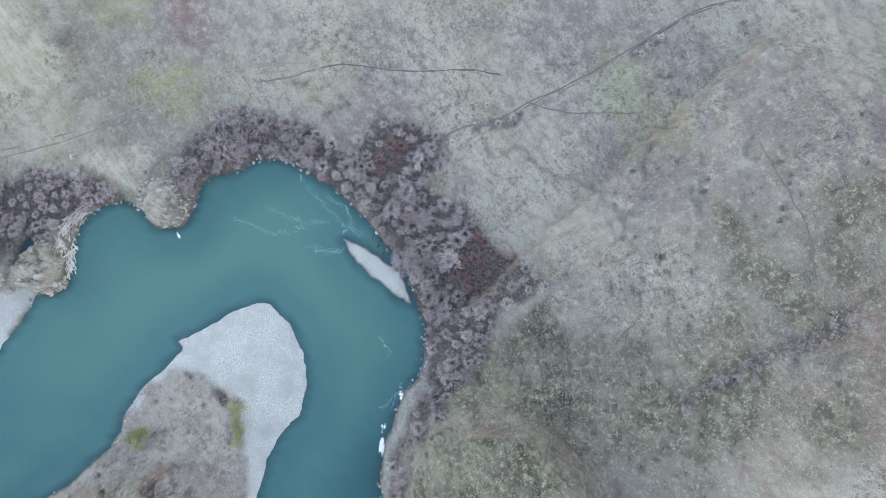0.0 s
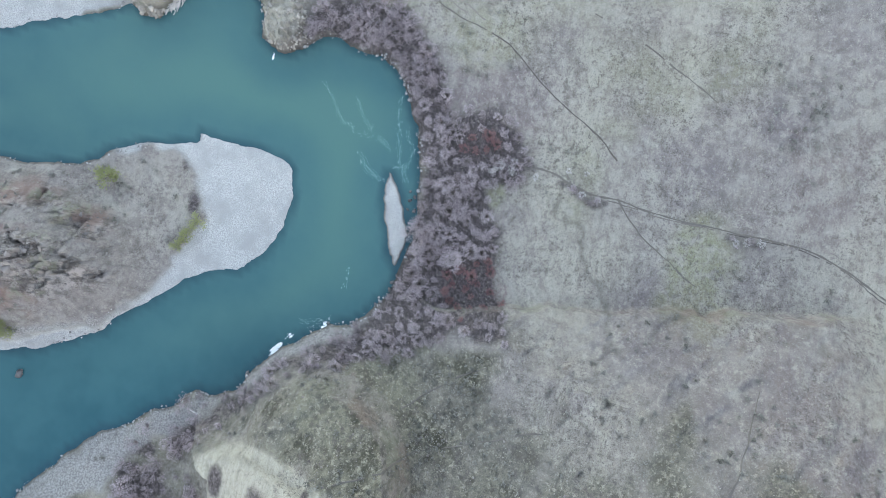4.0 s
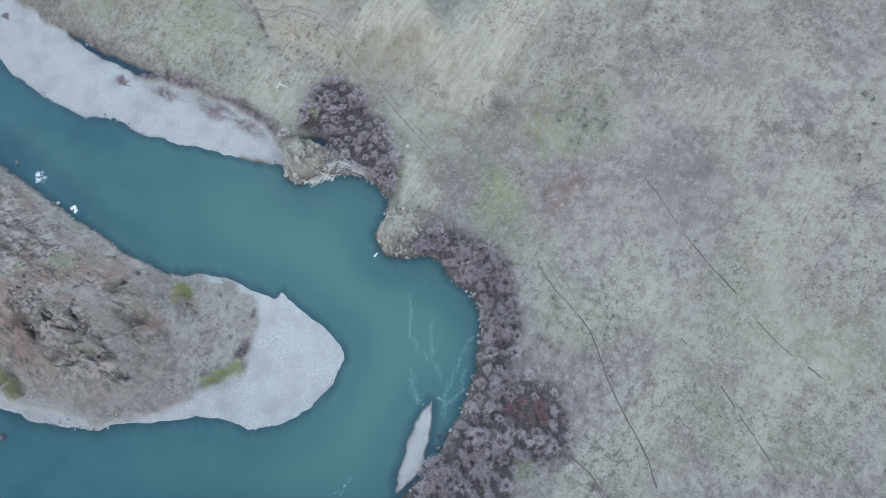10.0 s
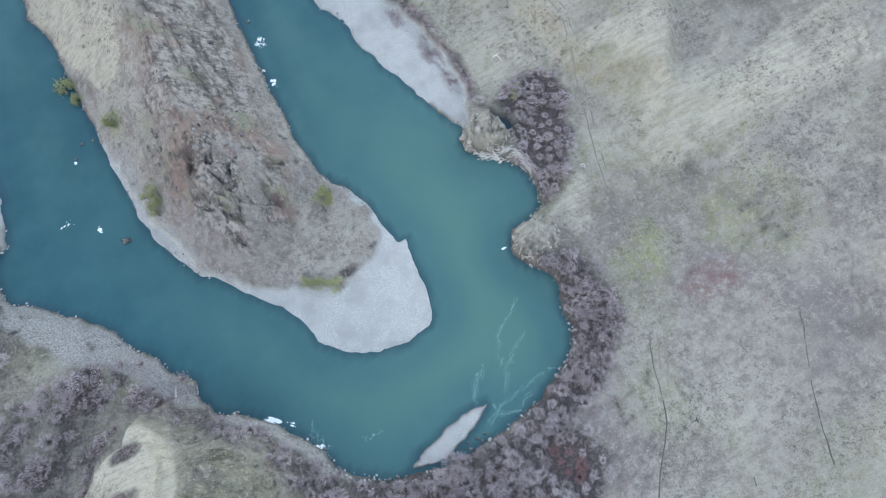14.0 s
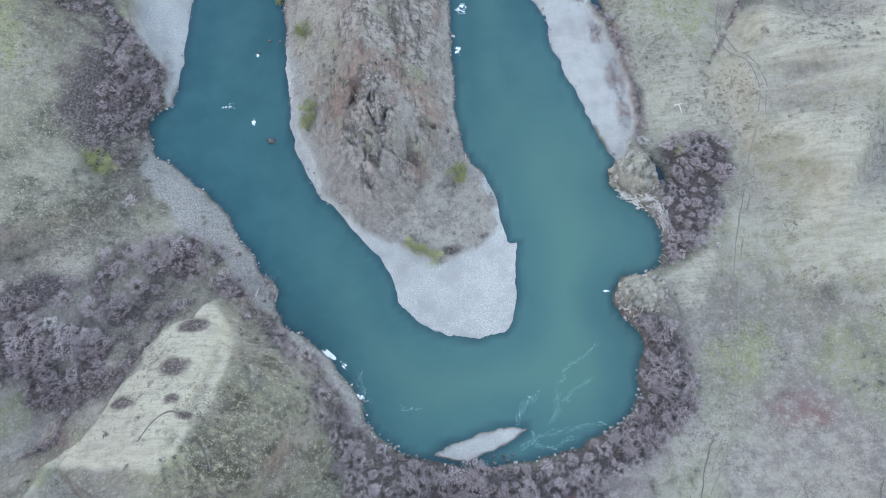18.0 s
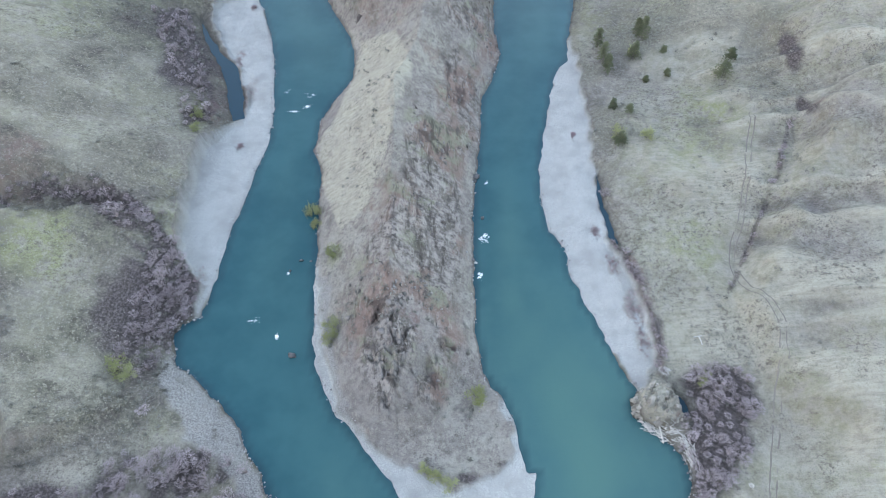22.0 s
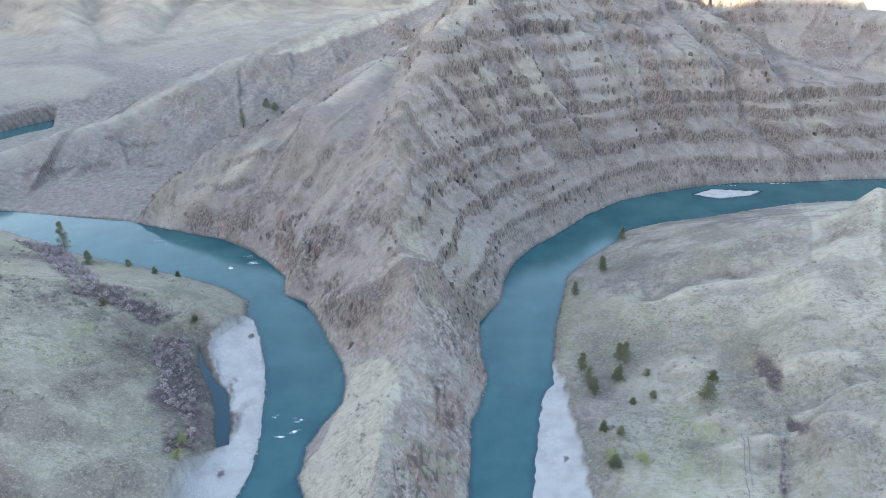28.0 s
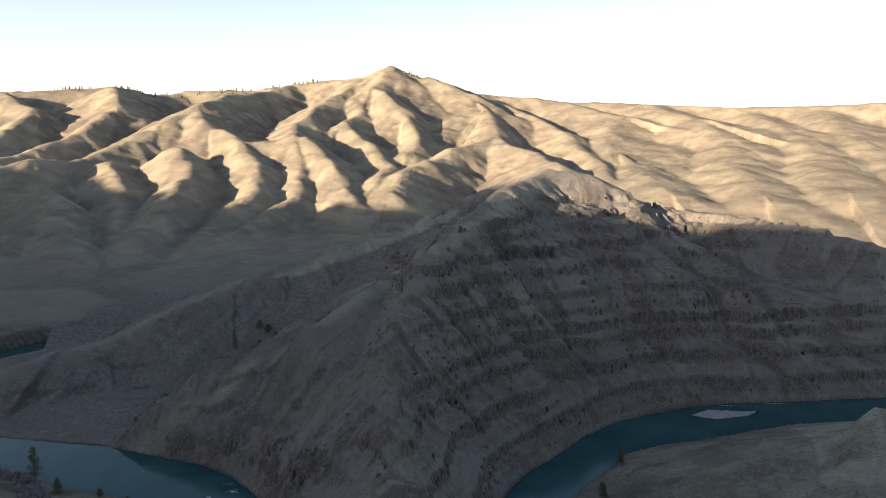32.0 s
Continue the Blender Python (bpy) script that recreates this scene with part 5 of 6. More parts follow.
def shrub_bits(stems=9, twigs=130, spread=1.0, tall=0.85, seed=0):
    """A bare shrub of unit width: stems fanning out from the base, each with a haze of fine twigs round its end."""
    g = np.random.default_rng(seed)
    stem_bits, pts_, dirs_ = [], [], []
    for i in range(stems):
        w = 2 * math.pi * (i + g.uniform(-0.35, 0.35)) / stems
        lean = math.sqrt(g.uniform(0.0, 1.0))
        end = np.array([math.cos(w) * 0.36 * lean * spread, math.sin(w) * 0.36 * lean * spread, tall * g.uniform(0.7, 1.0) * (1.08 - 0.42 * lean)])
        mid = end * (0.5, 0.5, 0.62)
        stem_bits.append(tube([(0, 0, -0.1), mid, end], 0.016, 0.005, 3))
        puff = g.uniform(0.10, 0.17)
        for j in range(twigs // stems):
            d = g.normal(size=3)
            d /= np.linalg.norm(d)
            d[2] = abs(d[2]) * 0.9 - 0.15
            pts_.append(end * g.uniform(0.88, 1.0) + d * puff * g.uniform(0.15, 1.0))
            dirs_.append(d + (0, 0, 0.35) + g.normal(size=3) * 0.45)
    n = len(pts_)
    tw = spikes(np.array(pts_), np.array(dirs_), g.uniform(0.035, 0.085, n), g.uniform(0.006, 0.012, n) * math.sqrt(500.0 / twigs))
    return join_bits(stem_bits), tw


LIGHT_SHRUBS = [shrub_bits(12 + i % 3, 204, 1.0, 0.55 + 0.08 * (i % 3), 20 + i) for i in range(4)]
SHRUBS = [shrub_bits(17 + i % 4, 600, 1.0, 0.55 + 0.08 * (i % 3), 40 + i) for i in range(5)]
SHRUB_MESHES = {}


def shrub_meshes(i, mat):
    key = (i, mat.name)
    if key not in SHRUB_MESHES:
        (sv, sf), (tv, tf) = SHRUBS[i]
        SHRUB_MESHES[key] = (tri_mesh("stems", sv, sf, STEM), tri_mesh("twigs", tv, tf, mat))
    return SHRUB_MESHES[key]


def shrub(x, y, z, size, i, mat, label, group):
    ob = new("shrub")
    ob.location, ob.scale, ob.rotation_euler = (x, y, z - 0.05), (size, size, size * rng.uniform(0.75, 1.05)), (0, 0, rng.uniform(0, 6.28))
    stems, twigs = shrub_meshes(i, mat)
    part("trunk", stems, ob)
    tagged(part("crown", twigs, ob), kind="stuff")
    return tagged(ob, label, "shrub", group)


def scatter(poly, gap, tries=6000):
    lo, hi = poly.min(0), poly.max(0)
    c = rng.uniform(lo, hi, (tries, 2))
    c = c[inside(c[:, 0], c[:, 1], poly)]
    kept = []
    cells = {}
    for p in c:
        k = (int(p[0] // gap), int(p[1] // gap))
        if all(np.hypot(*(p - q)) > gap for a in (-1, 0, 1) for b in (-1, 0, 1) for q in cells.get((k[0] + a, k[1] + b), ())):
            cells.setdefault(k, []).append(p)
            kept.append(p)
    return np.array(kept)


def stuff_copies(name, variants, xyz, size, mat, label, category, tone=None, flat=1.0):
    """Many small plants joined into one object."""
    vs, fs, ts, k = [], [], [], 0
    turn = rng.uniform(0, 6.28, len(xyz))
    pick = rng.integers(0, len(variants), len(xyz))
    tone = rng.uniform(0, 1, len(xyz)) if tone is None else tone
    for i, (v, f) in enumerate(variants):
        who = np.nonzero(pick == i)[0]
        if not len(who):
            continue
        c, s = np.cos(turn[who])[:, None], np.sin(turn[who])[:, None]
        sz = size[who][:, None]
        px, py, pz = (c * v[:, 0] - s * v[:, 1]) * sz, (s * v[:, 0] + c * v[:, 1]) * sz, v[None, :, 2] * sz * flat
        p = np.stack([px + xyz[who, 0:1], py + xyz[who, 1:2], pz + xyz[who, 2:3]], -1).reshape(-1, 3)
        f2 = (f[None] + (np.arange(len(who)) * len(v))[:, None, None]).reshape(-1, 3) + k
        vs.append(p)
        fs.append(f2)
        ts.append(np.repeat(tone[who], len(v)))
        k += len(p)
    ob = new(name, tri_mesh(name, np.vstack(vs), np.vstack(fs), mat, np.concatenate(ts)))
    return tagged(ob, label, category, kind="stuff")


def on_land(p, clear=0.6):
    z, info = land(p[:, 0].copy(), p[:, 1].copy())
    ok = (info["shore"] > clear) & (info["gravel"] < 0.5) & (seg_dist(p[:, 0], p[:, 1], TRACK) > 2.5)
    return p[ok], z[ok]


def thickets():
    singles, rest = [], []
    for name, gap in (("bend", 2.7), ("point", 2.8), ("east_bank", 2.4), ("west", 2.7), ("cove", 2.6), ("bar_edge", 2.4), ("gulch", 3.0), ("flat", 3.2), ("pool_edge", 3.0)):
        p = scatter(THICKETS[name], gap)
        if name in ("west", "gulch"):
            p = p[fbm(p[:, 0] / 7, p[:, 1] / 7, 4, 131) > rng.uniform(-0.4, 0.1, len(p))]
        p, z = on_land(p)
        q = np.column_stack([p, z])
        (singles if name in ("bend", "point") else rest).append(q)
    singles = np.vstack(singles)
    order = rng.permutation(len(singles))
    for n, i in enumerate(order):
        x, y, z = singles[i]
        if n >= 290:
            break
        dark = min(np.hypot(x - cx, y - cy) / max(rx, ry) for cx, cy, rx, ry in REDS) < 1.0
        size = float(rng.choice([3.2, 4.4, 5.8, 7.2], p=[0.3, 0.36, 0.24, 0.10]))
        if dark:
            shrub(x, y, z, size * 0.75, n % 5, TWIG_RED, "low dark-red leafless shrub in the riverside thicket", "riverside thicket")
        else:
            shrub(x, y, z, size, n % 5, TWIG, "grey leafless shrub with fanning twigs in the riverside thicket", "riverside thicket")
    rest.append(singles[order[290:]])
    q = np.vstack(rest)
    both = [join_bits(s) for s in LIGHT_SHRUBS]
    stuff_copies("shrub_thicket", both, q, rng.choice([2.6, 3.4, 4.8, 6.2], len(q)), TWIG_STUFF, "dense grey leafless riverside shrubs along the banks", "shrubs")


thickets()

PALE_SHRUBS = pts("29.2,-9.5,4.5 28.4,-12.8,4 27.2,-7.7,3.4 27.8,-19.7,3 30.9,-13.2,3 30.9,-28.4,2.6 30.9,-33.2,2.4 20.1,-78.3,3.4 20.3,-82.0,3 19.5,-75.5,2.6 24.1,-37.4,2.6 25.0,-33.0,3 64.4,107.4,5 82.2,71.8,2.6 -110.9,53.3,6 -113.8,51.5,4")
pz = heights(PALE_SHRUBS)
for (x, y, s), z in zip(PALE_SHRUBS, pz):
    shrub(x, y, z, s, int(abs(x)) % 5, TWIG_PALE, "pale whitish leafless shrub standing in dry grass", "pale shrubs")
BIG_SHRUBS = pts("-96,56,5.5 -101,58,5 -106,50,6 -89,64,5 -84,70,5.5 -80,72,5 -86,77,5 -112,47,6 -118,46,6.5 -121,52,5 -108,60,4.5 -93,60,5 -93.3,67.9,6.5 -87.6,72.7,6 -90.3,74.3,5 -81.6,76.7,6 -77.3,76.0,5 -111.2,42.6,7 -105.5,46.0,7 -100.1,48.6,6.5 -96.2,46.4,6 -116.5,40.8,6 -93.4,90.4,4 -98.2,73.7,4 0.8,-0.9,6.5 6.4,7.0,6 19.3,1.6,6 20.8,4.6,5 6.6,11.4,5.5 2.7,3.1,5 -15.8,-0.4,4")
pz = heights(BIG_SHRUBS)
for (x, y, s), z in zip(BIG_SHRUBS, pz):
    shrub(x, y, z, s * 1.45, int(abs(y)) % 5, TWIG, "large round grey-pink leafless shrub on the river flat", "large shrubs")


# ---- leafy bushes and conifers ----
def leafy(seed, n=420):
    g = np.random.default_rng(seed)
    lobes = g.normal(size=(9, 3)) * (0.22, 0.22, 0.12) + (0, 0, 0.38)
    c = lobes[g.integers(0, 9, n)] + g.normal(size=(n, 3)) * (0.10, 0.10, 0.085)
    return twig_bits(c, g.normal(size=(n, 3)) + (0, 0, 0.3), g.uniform(0.07, 0.13, n), g.uniform(0.016, 0.034, n))


def green_bush(x, y, z, s, i):
    ob = new("willow_bush")
    ob.location, ob.scale, ob.rotation_euler = (x, y, z), (s, s, s), (0, 0, i * 1.3)
    v, f = leafy(200 + i % 3)
    stems = join_bits([tube([(0, 0, -0.08), (0.12 * math.cos(k), 0.12 * math.sin(k), 0.2), (0.25 * math.cos(k), 0.25 * math.sin(k), 0.42)], 0.02, 0.008, 4) for k in np.arange(0, 6.2, 1.05)])
    part("trunk", tri_mesh("stems", *stems, STEM), ob)
    part("foliage", tri_mesh("leaves", v, f, LEAF), ob)["kind"] = "stuff"
    return tagged(ob, "round yellow-green leafy willow bush near the water", "bush", "leafy bushes")


BUSHES = pts("6.4,98.4,7.5 -40.4,120.3,6 -40.9,115.9,5.5 -44.4,150.3,6 -105.2,104.2,7 -101.6,102.1,6 -6.6,74.0,5 -2.2,71.4,5 -9.2,75.8,4 75.3,103.7,4 77.2,106.6,3 -55.3,175.1,7 -53.7,168.9,5 63.9,214.9,6 74.5,211.4,6.5 78.1,269.4,6 -108.6,222.8,6 -106.3,212.3,5")
pz = heights(BUSHES)
for i, ((x, y, s), z) in enumerate(zip(BUSHES, pz)):
    green_bush(x, y, z, s, i)


def conifer(x, y, z, tall, wide, i, label):
    ob = new("pine_tree")
    ob.location, ob.rotation_euler = (x, y, z - 0.1), (0, 0, i * 2.1)
    g = np.random.default_rng(300 + i)
    part("trunk", tri_mesh("trunk", *tube([(0, 0, 0), (0.05 * tall * 0.1, 0, tall * 0.5), (0, 0, tall * 0.97)], tall * 0.018, tall * 0.004, 7), STEM), ob)
    p, d, limbs = [], [], []
    levels = int(9 + tall * 0.5)
    for k in range(levels):
        h = 0.16 + 0.8 * k / levels
        reach = wide * 0.5 * (1.05 - h) ** 0.75 * g.uniform(0.75, 1.15)
        for j in range(6):
            if g.uniform() < 0.15:
                continue
            w = g.uniform(0, 6.28)
            out = np.array([math.cos(w), math.sin(w), 0.0])
            limbs.append(tube([(0, 0, h * tall), out * reach * 0.95 + (0, 0, h * tall + 0.06 * reach)], 0.05, 0.015, 3))
            for q in np.linspace(0.25, 1.0, 8):
                p.append(out * reach * q + (0, 0, h * tall + g.normal() * 0.12) + g.normal(size=3) * 0.16 * (1.1 + reach * 0.3))
                d.append(out + g.normal(size=3) * 0.5)
    n = len(p)
    part("branchwork", tri_mesh("limbs", *join_bits(limbs), STEM), ob)["kind"] = "stuff"
    part("crown", tri_mesh("crown", *twig_bits(np.array(p), np.array(d), g.uniform(0.6, 1.1, n), g.uniform(0.16, 0.32, n)), NEEDLE), ob)
    return tagged(ob, label, "tree", "pines")


PINES = pts("83.2,277.6,10,5 81.0,279.9,8,4 77.6,265.7,8,4.5 62.8,274.7,9,4 64.0,263.9,9,4.5 65.2,257.1,8,4 110.8,244.4,7,7 116.0,255.2,5,4 91.0,267.3,3,2.2 90.2,252.4,3.2,2.4 80.9,250.0,2.6,2 64.1,231.7,4.5,2.6 70.5,228.3,3.5,2.4 64.1,209.7,5,4 -246.9,408,18,7 -213.5,372,8,5 -196.7,385,4,2.6 -176.2,374,4,2.6 89.8,366,8,4.5 71.3,347,7,3.5 114.8,423,8,3.5 -132.9,315,4,3 -174.9,309,4,3.5 -162.8,374,3,2.2 -191.9,646,16,6 -175.2,675,8,7 -166.6,673,7,6")
pz = heights(PINES)
for i, ((x, y, tall, wide), z) in enumerate(zip(PINES, pz)):
    conifer(x, y, z, tall * 1.3, wide * 1.55, i, "tall dark green pine on the river flat" if tall > 9 else "dark green juniper-like conifer on dry grass")


# ---- tufts and sagebrush ----
def cone_tuft(seed, sides=6):
    g = np.random.default_rng(seed)
    w = np.sort(g.uniform(0, 6.28, sides))
    rad = g.uniform(0.3, 0.6, sides)
    v = np.column_stack([np.cos(w) * rad, np.sin(w) * rad, np.full(sides, -0.05)])
    mid = np.column_stack([np.cos(w + 0.4) * rad * 0.6, np.sin(w + 0.4) * rad * 0.6, g.uniform(0.2, 0.5, sides)])
    v = np.vstack([v, mid, [[g.normal() * 0.08, g.normal() * 0.08, 0.5]]])
    f = []
    for k in range(sides):
        n = (k + 1) % sides
        f += [(k, n, sides + k), (n, sides + n, sides + k), (sides + k, sides + n, 2 * sides)]
    return v, np.array(f)


TUFTS = [cone_tuft(60 + i, 5) for i in range(6)]
BRUSH = [spikes(*(lambda g: (g.normal(size=(16, 3)) * (0.26, 0.26, 0.12) + (0, 0, 0.25), g.normal(size=(16, 3)) + (0, 0, 0.8)))(np.random.default_rng(80 + i)), np.full(16, 0.42), np.full(16, 0.09)) for i in range(4)]


def tufts():
    r = 175 * np.sqrt(rng.uniform(0, 1, 52000))
    a = rng.uniform(0, 6.283, 52000)
    p = np.column_stack([r * np.cos(a), r * np.sin(a)])
    q = np.column_stack([rng.uniform(-260, 260, 26000), rng.uniform(100, 330, 26000)])
    p = np.vstack([p, q])
    dens = fbm(p[:, 0] / 22, p[:, 1] / 22, 4, 171) + 0.5 * fbm(p[:, 0] / 5, p[:, 1] / 5, 2, 172)
    p = p[dens > rng.uniform(-0.15, 0.6, len(p))]
    p, z = on_land(p, 2.5)
    tone = np.clip(0.5 + 0.8 * fbm(p[:, 0] / 40, p[:, 1] / 40, 3, 173) + rng.normal(0, 0.25, len(p)), 0, 1)
    stuff_copies("grass_tufts", TUFTS, np.column_stack([p, z]), rng.uniform(0.25, 0.6, len(p)), STRAW, "dry bunch-grass tufts in straw and grey over the slopes", "grass", tone, 0.7)
    p = np.vstack([np.column_stack([rng.uniform(-170, 170, 9000), rng.uniform(-170, 140, 9000)]), np.column_stack([rng.uniform(-280, 300, 9000), rng.uniform(90, 480, 9000)])])
    dens = fbm(p[:, 0] / 30, p[:, 1] / 30, 4, 181)
    p = p[dens > rng.uniform(0.0, 0.6, len(p))]
    rim = np.column_stack([rng.uniform(-330, -80, 16000), rng.uniform(70, 430, 16000)])
    rim = rim[land(rim[:, 0].copy(), rim[:, 1].copy())[1]["rim"] > rng.uniform(0.15, 1.3, len(rim))]
    p = np.vstack([p, rim])
    q = np.vstack([scatter(FLANK, 1.4, 9000), scatter(FLANK_B, 2.2, 9000)])
    q = q[fbm(q[:, 0] / 12, q[:, 1] / 12, 4, 183) > rng.uniform(-0.1, 0.5, len(q))]
    p = np.vstack([p, q])
    p, z = on_land(p, 2.5)
    stuff_copies("sagebrush", BRUSH, np.column_stack([p, z]), rng.uniform(0.8, 2.0, len(p)), SAGE, "scattered grey-green sagebrush on the canyon slopes", "sagebrush", None, 0.8)


tufts()


# ---- worn paths and wheel tracks ----
def ribbon(name, line, wide, side, mat, label, category, seed, gaps=0.0):
    """A narrow ragged strip of bare earth lying on the ground along a line."""
    line = eased(line, 2)
    size = np.hypot(*np.diff(line, axis=0).T)
    run = np.concatenate([[0], np.cumsum(size)])
    k = np.arange(0, run[-1], 0.5)
    px, py = np.interp(k, run, line[:, 0]), np.interp(k, run, line[:, 1])
    tx, ty = np.gradient(px), np.gradient(py)
    n = np.hypot(tx, ty) + 1e-9
    nx, ny = -ty / n, tx / n
    sway = side + 0.55 * fbm(k / 7, 0 * k + seed, 3, seed)
    half = wide * (0.5 + 0.3 * fbm(k / 2.2, 0 * k + 3.1, 2, seed + 1))
    left = np.column_stack([px + nx * (sway + half), py + ny * (sway + half)])
    right = np.column_stack([px + nx * (sway - half), py + ny * (sway - half)])
    zl, zr = heights(left), heights(right)
    z = np.maximum(zl, zr) + 0.10
    mid = np.column_stack([(left + right) / 2, z + 0.03])
    v = np.stack([np.column_stack([left, z - 0.12]), mid, np.column_stack([right, z - 0.12])], 1).reshape(-1, 3)
    whole = fbm(k / 5, 0 * k + 9.2, 2, seed + 2) > gaps - 0.75
    f = []
    for i in range(len(k) - 1):
        if whole[i]:
            a = 3 * i
            f += [(a, a + 3, a + 4), (a, a + 4, a + 1), (a + 1, a + 4, a + 5), (a + 1, a + 5, a + 2)]
    ob = new(name, tri_mesh(name, v, np.array(f), mat))
    return tagged(ob, label, category, kind="structure")


for k, (line, wide, side, gaps) in enumerate(((TRAIL_A, 0.5, 0.25, 0.0), (TRAIL_A[4:], 0.3, -0.5, 0.45), (TRAIL_B, 0.42, 0.0, 0.2))):
    ribbon("footpath", line, wide, side, EARTH, "narrow dark worn footpath through dry grass", "path", 500 + 5 * k, gaps)
for k, side in enumerate((0.85, -0.85)):
    ribbon("wheel_track", TRACK, 0.42, side, EARTH_PALE, "faint wheel track of bare earth along the terrace", "track", 520 + 5 * k, 0.6)
for k, line in enumerate(PATHS):
    ribbon("footpath", line, 0.4, 0.0, EARTH, "thin dark animal trail on the dry slope", "path", 540 + 5 * k, 0.3)


# ---- stones, boulders, driftwood, white water ----
def stone_bits(seed):
    g = np.random.default_rng(seed)
    v = np.array([(0, 0, 0.5), (0.5, 0.05, 0.1), (0.1, 0.5, 0.12), (-0.5, 0.1, 0.05), (-0.05, -0.5, 0.1), (0.33, 0.3, 0.34), (-0.33, 0.3, 0.3), (-0.3, -0.32, 0.33), (0.32, -0.33, 0.3), (0, 0, -0.3)]) * (1 + 0.25 * g.normal(size=(10, 1)))
    ring = [1, 5, 2, 6, 3, 7, 4, 8]
    f = []
    for k in range(8):
        a, b = ring[k], ring[(k + 1) % 8]
        f += [(0, a, b), (9, b, a)]
    return v, np.array(f)


STONES = [stone_bits(90 + i) for i in range(6)]


def shore_stones():
    line = np.vstack([OUTER_A[8:], OUTER_B[:28]])
    p = []
    for a, b in zip(line[:-1], line[1:]):
        n = int(np.hypot(*(b - a)) * 6)
        p.append(a + (b - a) * rng.uniform(0, 1, (n, 1)) + rng.normal(0, 0.9, (n, 2)))
    line = np.vstack([INNER_A[18:32], INNER_B[6:22]])
    for a, b in zip(line[:-1], line[1:]):
        n = int(np.hypot(*(b - a)) * 3)
        p.append(a + (b - a) * rng.uniform(0, 1, (n, 1)) + rng.normal(0, 0.8, (n, 2)))
    p = np.vstack(p)
    z, info = land(p[:, 0].copy(), p[:, 1].copy())
    ok = (info["shore"] > -0.7) & (info["shore"] < 2.6) & (fbm(p[:, 0] / 7, p[:, 1] / 7, 3, 191) > -0.15)
    p, z = p[ok], np.maximum(z[ok], -0.15)
    stuff_copies("shore_stones", STONES, np.column_stack([p, z]), rng.gamma(1.3, 0.16, len(p)) + 0.14, STONE, "grey and pale cobbles lining the water's edge", "stones")


shore_stones()


def slope_stones():
    p = np.vstack([scatter(FLANK, 0.8, 9000), scatter(FLANK_B, 1.6, 9000)])
    p = p[fbm(p[:, 0] / 8, p[:, 1] / 8, 4, 195) > rng.uniform(0.0, 0.55, len(p))]
    p, z = on_land(p, 2.5)
    stuff_copies("slope_stones", STONES, np.column_stack([p, z - 0.05]), rng.gamma(1.4, 0.16, len(p)) + 0.15, CRAG, "broken grey stones lying on the dark grassy flank", "stones")
    p = np.vstack([np.column_stack([cx + rng.normal(0, 0.45, 40) * rx, cy + rng.normal(0, 0.45, 40) * ry]) for cx, cy, rx, ry in BAR_SCRUB])
    z, info = land(p[:, 0].copy(), p[:, 1].copy())
    p, z = p[info["shore"] > 0.6], z[info["shore"] > 0.6]
    stuff_copies("bar_scrub", BRUSH, np.column_stack([p, z]), rng.uniform(0.5, 1.1, len(p)), TWIG_ROSE, "low reddish scrub growing on the gravel bars", "scrub", None, 0.8)
    p = np.vstack([a + (b - a) * rng.uniform(0, 1, (int(np.hypot(*(b - a)) * w * 0.4) + 1, 1)) + rng.normal(0, 0.5 * w, (int(np.hypot(*(b - a)) * w * 0.4) + 1, 2)) for w, line in CLEFTS for a, b in zip(line[:-1], line[1:])])
    p, z = on_land(p, 1.0)
    stuff_copies("gulch_shrubs", [join_bits(s) for s in LIGHT_SHRUBS], np.column_stack([p, z]), rng.uniform(1.6, 3.6, len(p)), TWIG_STUFF, "grey leafless shrubs lining narrow gulches", "shrubs")


slope_stones()


def block_bits(seed, tall):
    """An angular block of basalt: uneven five-sided foot, narrower broken top."""
    g = np.random.default_rng(seed)
    w = np.sort(g.uniform(0, 6.28, 5) * 0.35 + np.arange(5) * 1.2566)
    r0, r1 = g.uniform(0.4, 0.6, 5), g.uniform(0.25, 0.5, 5)
    lo = np.column_stack([np.cos(w) * r0, np.sin(w) * r0, np.full(5, -0.5)])
    hi = np.column_stack([np.cos(w) * r1, np.sin(w) * r1, tall * g.uniform(0.55, 1.0, 5)])
    f = [t for k in range(5) for t in ((k, (k + 1) % 5, 5 + (k + 1) % 5), (k, 5 + (k + 1) % 5, 5 + k))] + [(5, 6, 7), (5, 7, 8), (5, 8, 9)]
    return np.vstack([lo, hi]), np.array(f)


